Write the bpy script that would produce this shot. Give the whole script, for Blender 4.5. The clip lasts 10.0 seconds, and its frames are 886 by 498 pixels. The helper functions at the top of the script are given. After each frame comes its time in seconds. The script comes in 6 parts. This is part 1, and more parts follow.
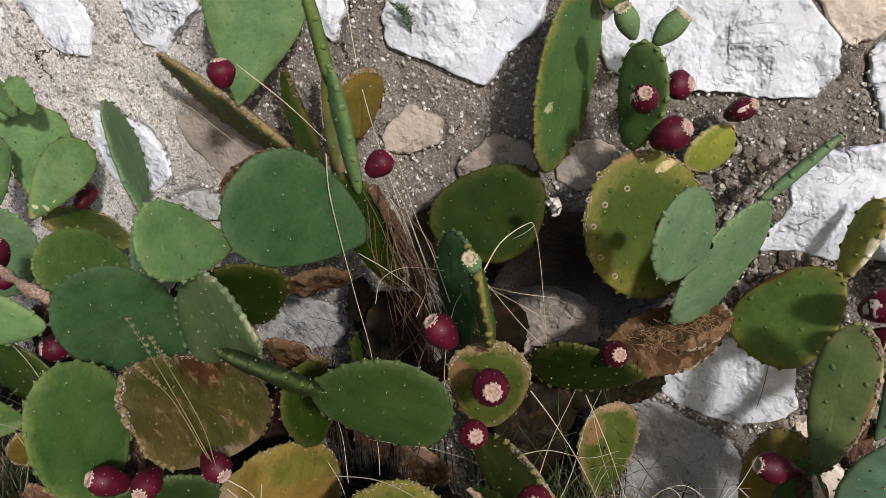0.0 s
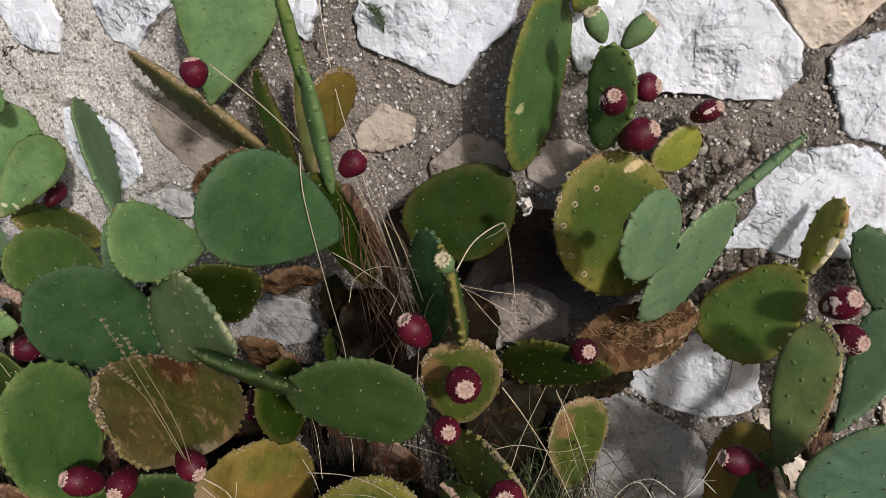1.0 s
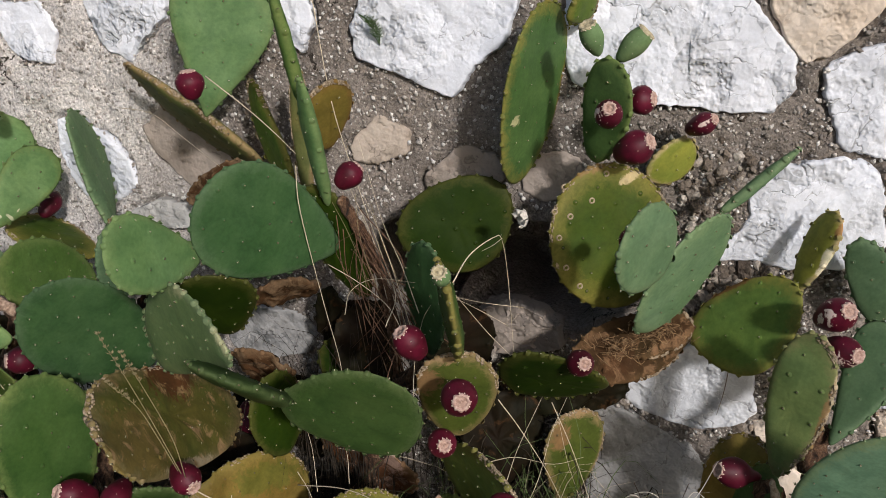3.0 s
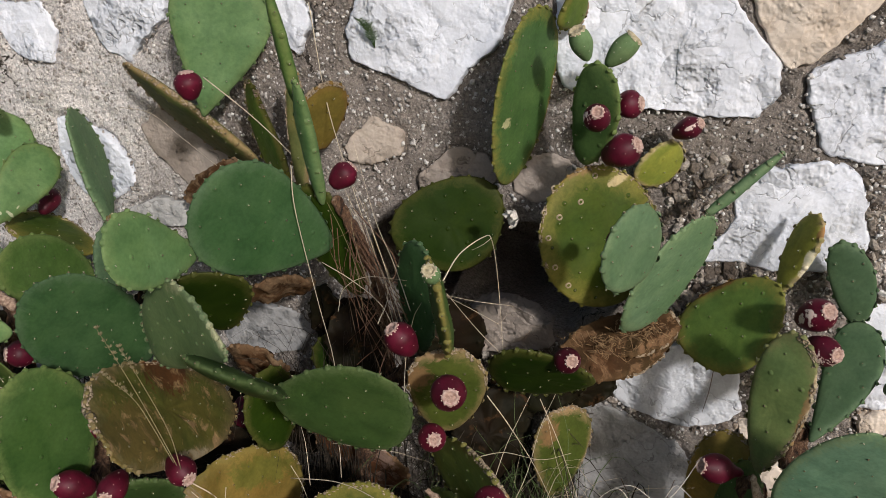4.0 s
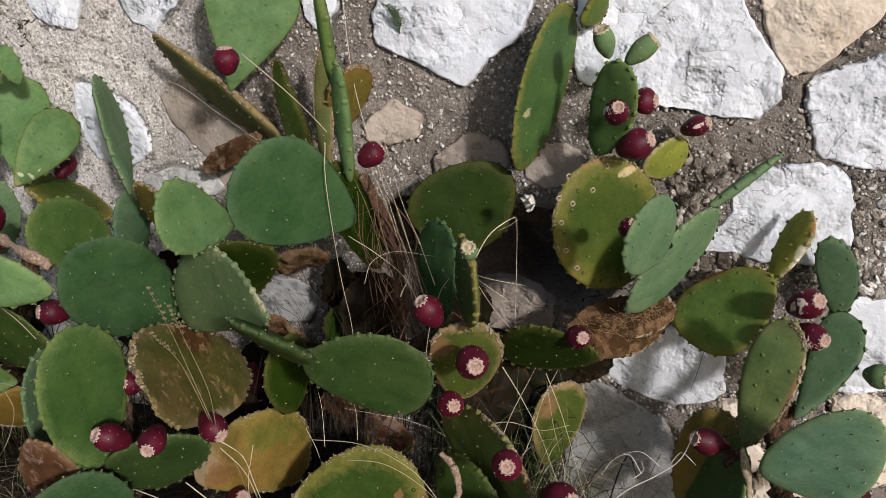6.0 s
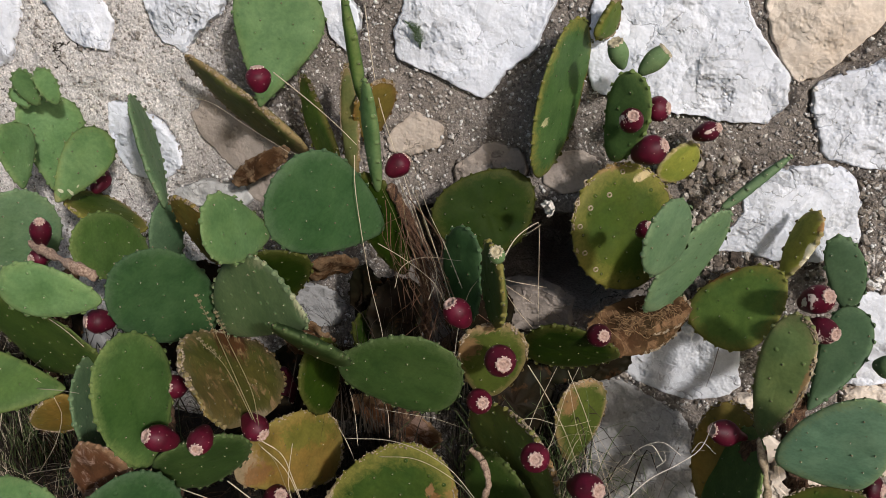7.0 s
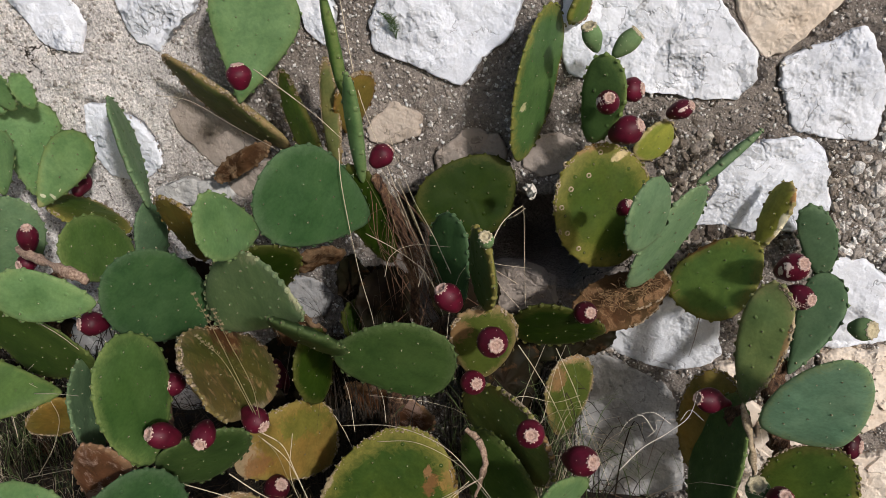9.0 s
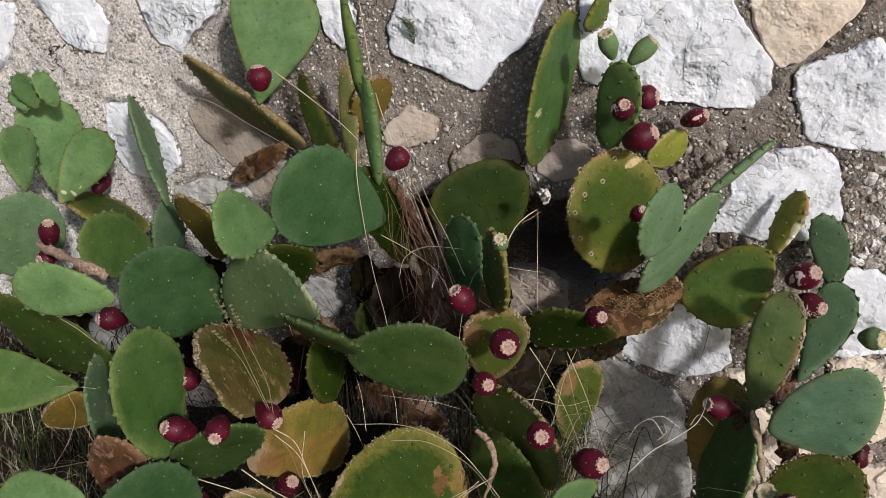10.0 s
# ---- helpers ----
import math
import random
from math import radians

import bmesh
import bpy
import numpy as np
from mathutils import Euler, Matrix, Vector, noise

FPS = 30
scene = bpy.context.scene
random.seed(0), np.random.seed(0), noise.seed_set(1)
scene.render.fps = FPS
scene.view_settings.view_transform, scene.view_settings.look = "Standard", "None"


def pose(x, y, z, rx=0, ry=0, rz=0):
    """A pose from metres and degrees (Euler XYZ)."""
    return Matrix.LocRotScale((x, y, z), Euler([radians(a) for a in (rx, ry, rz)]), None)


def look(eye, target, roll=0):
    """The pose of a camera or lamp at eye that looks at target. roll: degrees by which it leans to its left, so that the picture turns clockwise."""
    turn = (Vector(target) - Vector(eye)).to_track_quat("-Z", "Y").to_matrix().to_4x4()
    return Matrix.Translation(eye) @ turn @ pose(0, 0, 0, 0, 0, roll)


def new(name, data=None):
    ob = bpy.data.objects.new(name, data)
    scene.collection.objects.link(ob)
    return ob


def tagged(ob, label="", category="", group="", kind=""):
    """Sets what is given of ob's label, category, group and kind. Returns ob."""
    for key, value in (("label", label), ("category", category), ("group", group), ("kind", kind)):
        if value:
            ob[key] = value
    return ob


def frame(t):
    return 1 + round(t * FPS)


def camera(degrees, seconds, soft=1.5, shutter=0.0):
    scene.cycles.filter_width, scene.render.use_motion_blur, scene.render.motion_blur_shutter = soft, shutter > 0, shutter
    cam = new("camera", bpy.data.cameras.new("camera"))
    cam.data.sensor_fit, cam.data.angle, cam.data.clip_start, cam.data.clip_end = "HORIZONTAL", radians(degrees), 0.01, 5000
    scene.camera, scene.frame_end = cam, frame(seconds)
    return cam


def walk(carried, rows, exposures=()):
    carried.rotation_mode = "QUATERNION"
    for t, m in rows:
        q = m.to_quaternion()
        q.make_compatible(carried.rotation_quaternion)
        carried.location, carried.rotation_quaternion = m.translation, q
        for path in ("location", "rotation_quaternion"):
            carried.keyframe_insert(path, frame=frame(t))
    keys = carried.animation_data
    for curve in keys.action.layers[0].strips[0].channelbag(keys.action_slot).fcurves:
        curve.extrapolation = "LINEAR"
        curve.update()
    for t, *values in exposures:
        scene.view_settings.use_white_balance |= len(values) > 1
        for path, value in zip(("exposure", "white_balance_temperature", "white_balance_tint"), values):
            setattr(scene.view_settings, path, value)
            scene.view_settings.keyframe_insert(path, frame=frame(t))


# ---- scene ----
cam = camera(56.7, 10.0, soft=0.5)
PATH = [
    (0, (0.409, -1.467, 1.218), (-0.250, 0.302, 0.558), -2.81),
    (0.5, (0.412, -1.471, 1.227), (-0.202, 0.307, 0.549), -2.53),
    (1, (0.412, -1.480, 1.234), (-0.180, 0.305, 0.554), -2.21),
    (1.5, (0.407, -1.481, 1.237), (-0.180, 0.308, 0.563), -1.98),
    (2, (0.408, -1.483, 1.240), (-0.181, 0.304, 0.562), -1.80),
    (2.5, (0.406, -1.479, 1.239), (-0.178, 0.312, 0.569), -1.78),
    (3.8, (0.419, -1.492, 1.241), (-0.157, 0.308, 0.588), -2.37),
    (4, (0.426, -1.505, 1.248), (-0.146, 0.294, 0.587), -1.51),
    (4.5, (0.526, -1.584, 1.255), (-0.189, 0.163, 0.594), -1.26),
    (5, (0.607, -1.671, 1.260), (-0.154, 0.051, 0.583), 0.95),
    (5.5, (0.508, -1.638, 1.271), (-0.136, 0.122, 0.572), 0.45),
    (6, (0.342, -1.613, 1.268), (-0.125, 0.202, 0.569), 2.02),
    (6.2, (0.332, -1.636, 1.281), (-0.129, 0.188, 0.600), 1.68),
    (7.3, (0.318, -1.688, 1.301), (-0.168, 0.121, 0.599), 0.43),
    (7.5, (0.311, -1.677, 1.312), (-0.135, 0.123, 0.565), 0.28),
    (8, (0.311, -1.692, 1.312), (-0.127, 0.122, 0.592), 0.25),
    (8.5, (0.311, -1.706, 1.305), (-0.124, 0.097, 0.556), -0.56),
    (9, (0.306, -1.721, 1.308), (-0.109, 0.096, 0.584), -1.30),
    (9.5, (0.300, -1.730, 1.307), (-0.113, 0.085, 0.576), -0.91),
    (10, (0.303, -1.742, 1.307), (-0.137, 0.076, 0.598), -0.51),
]
walk(cam, [(t, look(eye, target, roll)) for t, eye, target, roll in PATH], exposures=((0, 0.12), (0.5, 0.02), (2.5, 0.05), (4.0, -0.03), (4.6, -0.09), (5.4, -0.01), (6.2, 0.07), (7.3, 0.01), (10, 0.05)))

# ---- light ----
SUN_FROM = Vector((0.80, -1.0, 0.60)).normalized()
world = bpy.data.worlds.new("sky")
scene.world = world
world.use_nodes = True
wn = world.node_tree.nodes
wl = world.node_tree.links
sky = wn.new("ShaderNodeTexSky")
sky.sky_type = 'NISHITA'
sky.sun_disc = False
sky.sun_elevation = math.asin(SUN_FROM.z)
sky.sun_rotation = math.atan2(SUN_FROM.x, SUN_FROM.y)
sky.dust_density = 2.2
wl.new(sky.outputs[0], wn["Background"].inputs[0])
wn["Background"].inputs[1].default_value = 0.095
sun_data = bpy.data.lights.new("sun", 'SUN')
sun_data.energy = 3.15
sun_data.angle = radians(4.0)
sun_data.color = (1.0, 0.965, 0.945)
sun = new("sun", sun_data)
sun.matrix_world = look(SUN_FROM * 10, (0, 0, 0))


# ---- materials ----
def nodes_of(name):
    m = bpy.data.materials.new(name)
    m.use_nodes = True
    nt = m.node_tree
    return m, nt.nodes, nt.links, nt.nodes["Principled BSDF"]


def ramp(nodes, stops):
    r = nodes.new("ShaderNodeValToRGB")
    while len(r.color_ramp.elements) < len(stops):
        r.color_ramp.elements.new(0.5)
    for e, (p, c) in zip(r.color_ramp.elements, stops):
        e.position = p
        e.color = (*c, 1)
    return r


def noise_at(nodes, links, coord, scale, detail=4.0, rough=0.6, dist=0.0):
    n = nodes.new("ShaderNodeTexNoise")
    n.inputs["Scale"].default_value = scale
    n.inputs["Detail"].default_value = detail
    n.inputs["Roughness"].default_value = rough
    n.inputs["Distortion"].default_value = dist
    links.new(coord, n.inputs["Vector"])
    return n


def mix(nodes, links, fac, a, b, kind='MIX'):
    n = nodes.new("ShaderNodeMix")
    n.data_type = 'RGBA'
    n.blend_type = kind
    for sock, v in ((n.inputs[0], fac), (n.inputs[6], a), (n.inputs[7], b)):
        if isinstance(v, (int, float)):
            sock.default_value = v
        elif isinstance(v, tuple):
            sock.default_value = (*v, 1)
        else:
            links.new(v, sock)
    return n.outputs[2]


def bump(nodes, links, height, strength, distance, bsdf, normal=None):
    b = nodes.new("ShaderNodeBump")
    b.inputs["Strength"].default_value = strength
    b.inputs["Distance"].default_value = distance
    links.new(height, b.inputs["Height"])
    if normal is not None:
        links.new(normal, b.inputs["Normal"])
    links.new(b.outputs[0], bsdf.inputs["Normal"])
    return b.outputs[0]


def cactus_material(name, base, second, scar, scar_amount, rough=0.52, edge=None, edge_from=0.84, patches=()):
    """Waxy skin: two greens in broad clouds, fine mottling, an aged edge, and corky scars."""
    m, nodes, links, bsdf = nodes_of(name)
    co = nodes.new("ShaderNodeTexCoord").outputs["Object"]
    info = nodes.new("ShaderNodeObjectInfo")
    add = nodes.new("ShaderNodeVectorMath")
    add.operation = 'ADD'
    off = nodes.new("ShaderNodeMath")
    off.operation = 'MULTIPLY'
    off.inputs[1].default_value = 7.0
    links.new(info.outputs["Random"], off.inputs[0])
    links.new(co, add.inputs[0])
    links.new(off.outputs[0], add.inputs[1])
    co = add.outputs[0]
    cloud = noise_at(nodes, links, co, 9.0, 3.0, 0.55)
    cr = ramp(nodes, ((0.36, (0, 0, 0)), (0.66, (1, 1, 1))))
    links.new(cloud.outputs[0], cr.inputs[0])
    col = mix(nodes, links, cr.outputs[0], base, second)
    fine = noise_at(nodes, links, co, 160.0, 3.0, 0.6)
    fr = ramp(nodes, ((0.3, (0.88, 0.88, 0.88)), (0.7, (1.09, 1.09, 1.09))))
    links.new(fine.outputs[0], fr.inputs[0])
    skin = nodes.new("ShaderNodeAttribute")
    skin.attribute_name = "skin"
    ragged = noise_at(nodes, links, co, 52.0, 6.0, 0.72, 0.8)
    if edge:
        sep = nodes.new("ShaderNodeSeparateXYZ")
        links.new(skin.outputs["Vector"], sep.inputs[0])
        sh = nodes.new("ShaderNodeMath")
        sh.operation = 'MULTIPLY_ADD'
        sh.inputs[1].default_value = 0.55
        links.new(ragged.outputs[0], sh.inputs[0])
        links.new(sep.outputs[2], sh.inputs[2])
        er = nodes.new("ShaderNodeMapRange")
        er.inputs["From Min"].default_value = edge_from + 0.20
        er.inputs["From Max"].default_value = 1.34
        er.inputs["To Max"].default_value = 0.85
        links.new(sh.outputs[0], er.inputs["Value"])
        col = mix(nodes, links, er.outputs[0], col, edge)
    for u, v, ru, rv, tint in patches:
        mp = nodes.new("ShaderNodeMapping")
        mp.inputs["Location"].default_value = (-u / ru, -v / rv, 0)
        mp.inputs["Scale"].default_value = (1 / ru, 1 / rv, 0)
        links.new(skin.outputs["Vector"], mp.inputs["Vector"])
        ln = nodes.new("ShaderNodeVectorMath")
        ln.operation = 'LENGTH'
        links.new(mp.outputs[0], ln.inputs[0])
        sh = nodes.new("ShaderNodeMath")
        sh.operation = 'MULTIPLY_ADD'
        sh.inputs[1].default_value = 2.8
        links.new(ragged.outputs[0], sh.inputs[0])
        links.new(ln.outputs["Value"], sh.inputs[2])
        pr = nodes.new("ShaderNodeMapRange")
        pr.inputs["From Min"].default_value = 2.45
        pr.inputs["From Max"].default_value = 2.1
        pr.inputs["To Max"].default_value = 0.9
        links.new(sh.outputs[0], pr.inputs["Value"])
        col = mix(nodes, links, pr.outputs[0], col, tint)
    col = mix(nodes, links, 1.0, col, fr.outputs[0], 'MULTIPLY')
    weather = noise_at(nodes, links, co, 24.0, 5.0, 0.62, 0.5)
    wr = ramp(nodes, ((0.32, (0.78, 0.82, 0.74)), (0.50, (0.99, 0.98, 0.90)), (0.70, (1.24, 1.16, 1.06))))
    links.new(weather.outputs[0], wr.inputs[0])
    col = mix(nodes, links, 1.0, col, wr.outputs[0], 'MULTIPLY')
    blot = noise_at(nodes, links, co, 26.0, 6.0, 0.7, 0.6)
    br = ramp(nodes, ((1.0 - scar_amount - 0.06, (0, 0, 0)), (1.0 - scar_amount + 0.03, (1, 1, 1))))
    links.new(blot.outputs[0], br.inputs[0])
    scar_fine = noise_at(nodes, links, co, 90.0, 4.0, 0.7)
    sr = ramp(nodes, ((0.3, tuple(0.55 * c for c in scar)), (0.7, scar)))
    links.new(scar_fine.outputs[0], sr.inputs[0])
    col = mix(nodes, links, br.outputs[0], col, sr.outputs[0])
    tone = nodes.new("ShaderNodeMapRange")
    tone.inputs["To Min"].default_value = 0.86
    tone.inputs["To Max"].default_value = 1.14
    links.new(info.outputs["Random"], tone.inputs["Value"])
    col = mix(nodes, links, 1.0, col, tone.outputs[0], 'MULTIPLY')
    links.new(col, bsdf.inputs["Base Color"])
    rr = nodes.new("ShaderNodeMapRange")
    rr.inputs["To Min"].default_value = rough
    rr.inputs["To Max"].default_value = 0.85
    links.new(br.outputs[0], rr.inputs["Value"])
    links.new(rr.outputs[0], bsdf.inputs["Roughness"])
    bsdf.inputs["Specular IOR Level"].default_value = 0.08
    bsdf.inputs["Subsurface Weight"].default_value = 0.0
    b1 = bump(nodes, links, fine.outputs[0], 0.06, 0.002, bsdf)
    bump(nodes, links, sr.outputs[0], scar_amount * 0.8, 0.003, bsdf, b1)
    return m


GREEN_EDGE, YELLOW_EDGE, BROWN_EDGE, TAN = (0.13, 0.17, 0.06), (0.20, 0.17, 0.045), (0.17, 0.105, 0.045), (0.33, 0.25, 0.16)
PAD = {
    "fresh": cactus_material("pad_fresh_green", (0.083, 0.156, 0.061), (0.107, 0.187, 0.085), (0.26, 0.20, 0.10), 0.10, edge=(0.14, 0.20, 0.085)),
    "leaf": cactus_material("pad_leaf_green", (0.057, 0.108, 0.027), (0.074, 0.130, 0.039), (0.26, 0.20, 0.10), 0.12, edge=GREEN_EDGE),
    "sage": cactus_material("pad_sage_green", (0.047, 0.090, 0.028), (0.066, 0.114, 0.040), (0.26, 0.20, 0.10), 0.10, edge=GREEN_EDGE, edge_from=0.9),
    "lime": cactus_material("pad_lime_yellow", (0.168, 0.178, 0.034), (0.140, 0.165, 0.032), (0.34, 0.28, 0.14), 0.16, edge=TAN, edge_from=0.92),
    "split": cactus_material("pad_split_lime", (0.242, 0.230, 0.047), (0.189, 0.210, 0.043), (0.40, 0.32, 0.16), 0.16, edge=TAN, edge_from=0.92, patches=((0.95, 0.40, 0.20, 0.33, (0.62, 0.57, 0.45)), (0.9, 0.85, 0.2, 0.12, (0.25, 0.14, 0.06)))),
    "green": cactus_material("pad_mid_green", (0.037, 0.080, 0.021), (0.053, 0.100, 0.031), (0.22, 0.17, 0.09), 0.13, edge=GREEN_EDGE, edge_from=0.88),
    # Mid green taken darker to hold the shade over the inner pads.
    "laurel": cactus_material("pad_shady_green", (0.026, 0.053, 0.015), (0.037, 0.067, 0.020), (0.20, 0.15, 0.08), 0.13, edge=(0.075, 0.105, 0.045), edge_from=0.9),
    "banded": cactus_material("pad_yellow_banded_green", (0.040, 0.078, 0.019), (0.055, 0.095, 0.027), (0.22, 0.17, 0.09), 0.13, edge=(0.19, 0.15, 0.05), edge_from=0.90),
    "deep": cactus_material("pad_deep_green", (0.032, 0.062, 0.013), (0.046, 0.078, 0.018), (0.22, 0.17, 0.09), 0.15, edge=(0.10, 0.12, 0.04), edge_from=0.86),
    "edged": cactus_material("pad_yellow_edged_green", (0.044, 0.094, 0.028), (0.055, 0.106, 0.034), (0.34, 0.30, 0.18), 0.15, edge=YELLOW_EDGE, edge_from=0.90, patches=((-0.55, 0.38, 0.14, 0.03, (0.40, 0.38, 0.22)), (0.95, 0.5, 0.12, 0.25, (0.16, 0.11, 0.04)))),
    # Shaded copy of the pad green, for pads standing behind others.
    "dark": cactus_material("pad_shaded_green", (0.0120, 0.0285, 0.0032), (0.0190, 0.0360, 0.0038), (0.16, 0.11, 0.05), 0.18, edge=(0.07, 0.07, 0.02), edge_from=0.84),
    "blue": cactus_material("pad_blue_green", (0.043, 0.080, 0.042), (0.063, 0.102, 0.060), (0.23, 0.20, 0.12), 0.12, edge=(0.085, 0.135, 0.075), edge_from=0.9),
    # Cool green with the shadow on these pads painted into its tone.
    "ivy": cactus_material("pad_dusk_green", (0.026, 0.063, 0.023), (0.039, 0.081, 0.034), (0.16, 0.13, 0.07), 0.13, edge=(0.06, 0.10, 0.055), edge_from=0.9),
    # Glaucous green raised in albedo to make up for light the pad misses.
    "misty": cactus_material("pad_lifted_glaucous", (0.120, 0.222, 0.150), (0.140, 0.240, 0.162), (0.30, 0.26, 0.16), 0.11, edge=(0.20, 0.26, 0.13), edge_from=0.88),
    "scaly": cactus_material("pad_scaly_blue_green", (0.108, 0.170, 0.075), (0.135, 0.195, 0.092), (0.30, 0.28, 0.19), 0.14, edge=(0.13, 0.17, 0.10), edge_from=0.86, patches=((1.0, 0.6, 0.11, 0.5, (0.30, 0.31, 0.20)), (0.6, 0.9, 0.3, 0.1, (0.24, 0.26, 0.16)))),
    "pale": cactus_material("pad_pale_green", (0.092, 0.159, 0.083), (0.112, 0.185, 0.107), (0.24, 0.20, 0.10), 0.12, edge=(0.14, 0.20, 0.11), edge_from=0.88),
    "scuffed": cactus_material("pad_scuffed_green", (0.083, 0.156, 0.059), (0.107, 0.182, 0.077), (0.40, 0.38, 0.26), 0.13, edge=GREEN_EDGE, patches=((0.25, 0.17, 0.18, 0.016, (0.46, 0.46, 0.34)), (-0.15, 0.12, 0.14, 0.018, (0.46, 0.46, 0.34)), (0.35, 0.27, 0.05, 0.03, (0.42, 0.42, 0.30)), (-0.2, 0.02, 0.4, 0.05, (0.22, 0.22, 0.10)))),
    "moss": cactus_material("pad_moss_green", (0.089, 0.122, 0.019), (0.065, 0.110, 0.022), (0.24, 0.17, 0.08), 0.20, edge=(0.16, 0.14, 0.04), edge_from=0.80),
    # Sunlit version of the moss green: light on this pad is in the colour.
    "spring": cactus_material("pad_sunlit_green", (0.090, 0.143, 0.034), (0.072, 0.128, 0.035), (0.24, 0.15, 0.07), 0.18, edge=(0.18, 0.15, 0.04), edge_from=0.80, patches=((0.0, 1.0, 0.6, 0.06, (0.13, 0.07, 0.03)),)),
    "crusted": cactus_material("pad_crusted_green", (0.047, 0.064, 0.013), (0.060, 0.076, 0.016), (0.24, 0.16, 0.08), 0.22, edge=(0.24, 0.17, 0.09), edge_from=0.86, patches=((0.0, 1.02, 1.0, 0.10, (0.25, 0.165, 0.095)), (-0.6, 0.75, 0.35, 0.15, (0.17, 0.10, 0.05)))),
    "ruddy": cactus_material("pad_dried_russet", (0.125, 0.055, 0.030), (0.075, 0.036, 0.018), (0.33, 0.22, 0.17), 0.42, 0.75, edge=(0.20, 0.13, 0.08)),
    "rotted": cactus_material("pad_rotted_brown", (0.056, 0.027, 0.013), (0.036, 0.024, 0.011), (0.20, 0.115, 0.060), 0.43, 0.8, edge=(0.10, 0.06, 0.03), edge_from=0.75),
    "corkside": cactus_material("pad_cork_sided_green", (0.165, 0.205, 0.052), (0.132, 0.190, 0.054), (0.26, 0.19, 0.10), 0.20, edge=(0.16, 0.13, 0.05), edge_from=0.84, patches=((1.02, 0.6, 0.13, 0.55, (0.40, 0.31, 0.22)), (0.92, 0.45, 0.14, 0.3, (0.22, 0.13, 0.06)))),
    "hoary": cactus_material("pad_hoary_green", (0.140, 0.190, 0.070), (0.120, 0.175, 0.070), (0.26, 0.19, 0.10), 0.17, edge=(0.20, 0.18, 0.09), edge_from=0.84, patches=((1.02, 0.6, 0.13, 0.55, (0.44, 0.35, 0.26)), (0.92, 0.45, 0.12, 0.3, (0.26, 0.16, 0.08)))),
    "olive": cactus_material("pad_olive_green", (0.058, 0.076, 0.0105), (0.036, 0.065, 0.0105), (0.26, 0.17, 0.08), 0.22, edge=YELLOW_EDGE, edge_from=0.72, patches=((-0.1, 1.0, 0.35, 0.06, (0.24, 0.15, 0.07)), (0.52, 0.84, 0.20, 0.035, (0.46, 0.37, 0.22)))),
    "scabbed": cactus_material("pad_scabbed_olive", (0.038, 0.058, 0.009), (0.024, 0.048, 0.009), (0.24, 0.15, 0.07), 0.23, edge=YELLOW_EDGE, edge_from=0.80, patches=((0.40, 0.74, 0.10, 0.08, (0.12, 0.06, 0.025)), (0.30, 0.80, 0.06, 0.04, (0.18, 0.10, 0.05)), (-1.0, 0.5, 0.08, 0.10, (0.30, 0.24, 0.16)), (0.75, 0.85, 0.3, 0.12, (0.19, 0.12, 0.04)))),
    "yellow": cactus_material("pad_yellowed", (0.175, 0.110, 0.025), (0.120, 0.105, 0.026), (0.31, 0.24, 0.14), 0.28, edge=(0.21, 0.15, 0.05)),
    "withered": cactus_material("pad_withered_yellow", (0.165, 0.102, 0.027), (0.175, 0.128, 0.034), (0.14, 0.085, 0.035), 0.27, edge=(0.19, 0.16, 0.05), patches=((-0.6, 0.62, 0.38, 0.30, (0.115, 0.112, 0.024)), (0.1, 0.02, 0.8, 0.18, (0.20, 0.15, 0.10)), (0.25, 0.2, 0.3, 0.14, (0.16, 0.085, 0.035)))),
    "amber": cactus_material("pad_amber", (0.112, 0.084, 0.017), (0.147, 0.112, 0.028), (0.26, 0.19, 0.09), 0.20, edge=(0.15, 0.08, 0.03)),
    "flaky": cactus_material("pad_flaking_brown", (0.098, 0.090, 0.024), (0.068, 0.085, 0.022), (0.36, 0.235, 0.115), 0.39, 0.6, edge=(0.22, 0.16, 0.09), edge_from=0.86, patches=((-0.45, 0.35, 0.40, 0.32, (0.130, 0.098, 0.034)), (0.35, 0.88, 0.35, 0.25, (0.090, 0.036, 0.017)), (-1.0, 0.5, 0.07, 0.5, (0.34, 0.27, 0.17)), (0.1, 0.03, 0.4, 0.08, (0.34, 0.28, 0.2)))),
    # Near-black rusty brown for pads that fill gaps as painted shade.
    "rustdark": cactus_material("pad_gap_shade", (0.013, 0.008, 0.005), (0.010, 0.010, 0.005), (0.075, 0.038, 0.017), 0.36, 0.6),
    "rustgreen": cactus_material("pad_rust_green", (0.084, 0.105, 0.037), (0.110, 0.105, 0.037), (0.20, 0.13, 0.07), 0.24, 0.6, edge=(0.24, 0.16, 0.09)),
    "dead": cactus_material("pad_dried_brown", (0.050, 0.023, 0.011), (0.075, 0.039, 0.019), (0.20, 0.13, 0.075), 0.45, 0.8, edge=(0.16, 0.10, 0.06)),
}


def speck_material(name, a, b, rough):
    m, nodes, links, bsdf = nodes_of(name)
    co = nodes.new("ShaderNodeTexCoord").outputs["Object"]
    n = noise_at(nodes, links, co, 240.0, 3.0)
    r = ramp(nodes, ((0.3, a), (0.7, b)))
    links.new(n.outputs[0], r.inputs[0])
    links.new(r.outputs[0], bsdf.inputs["Base Color"])
    bsdf.inputs["Roughness"].default_value = rough
    bump(nodes, links, n.outputs[0], 0.3, 0.001, bsdf)
    return m


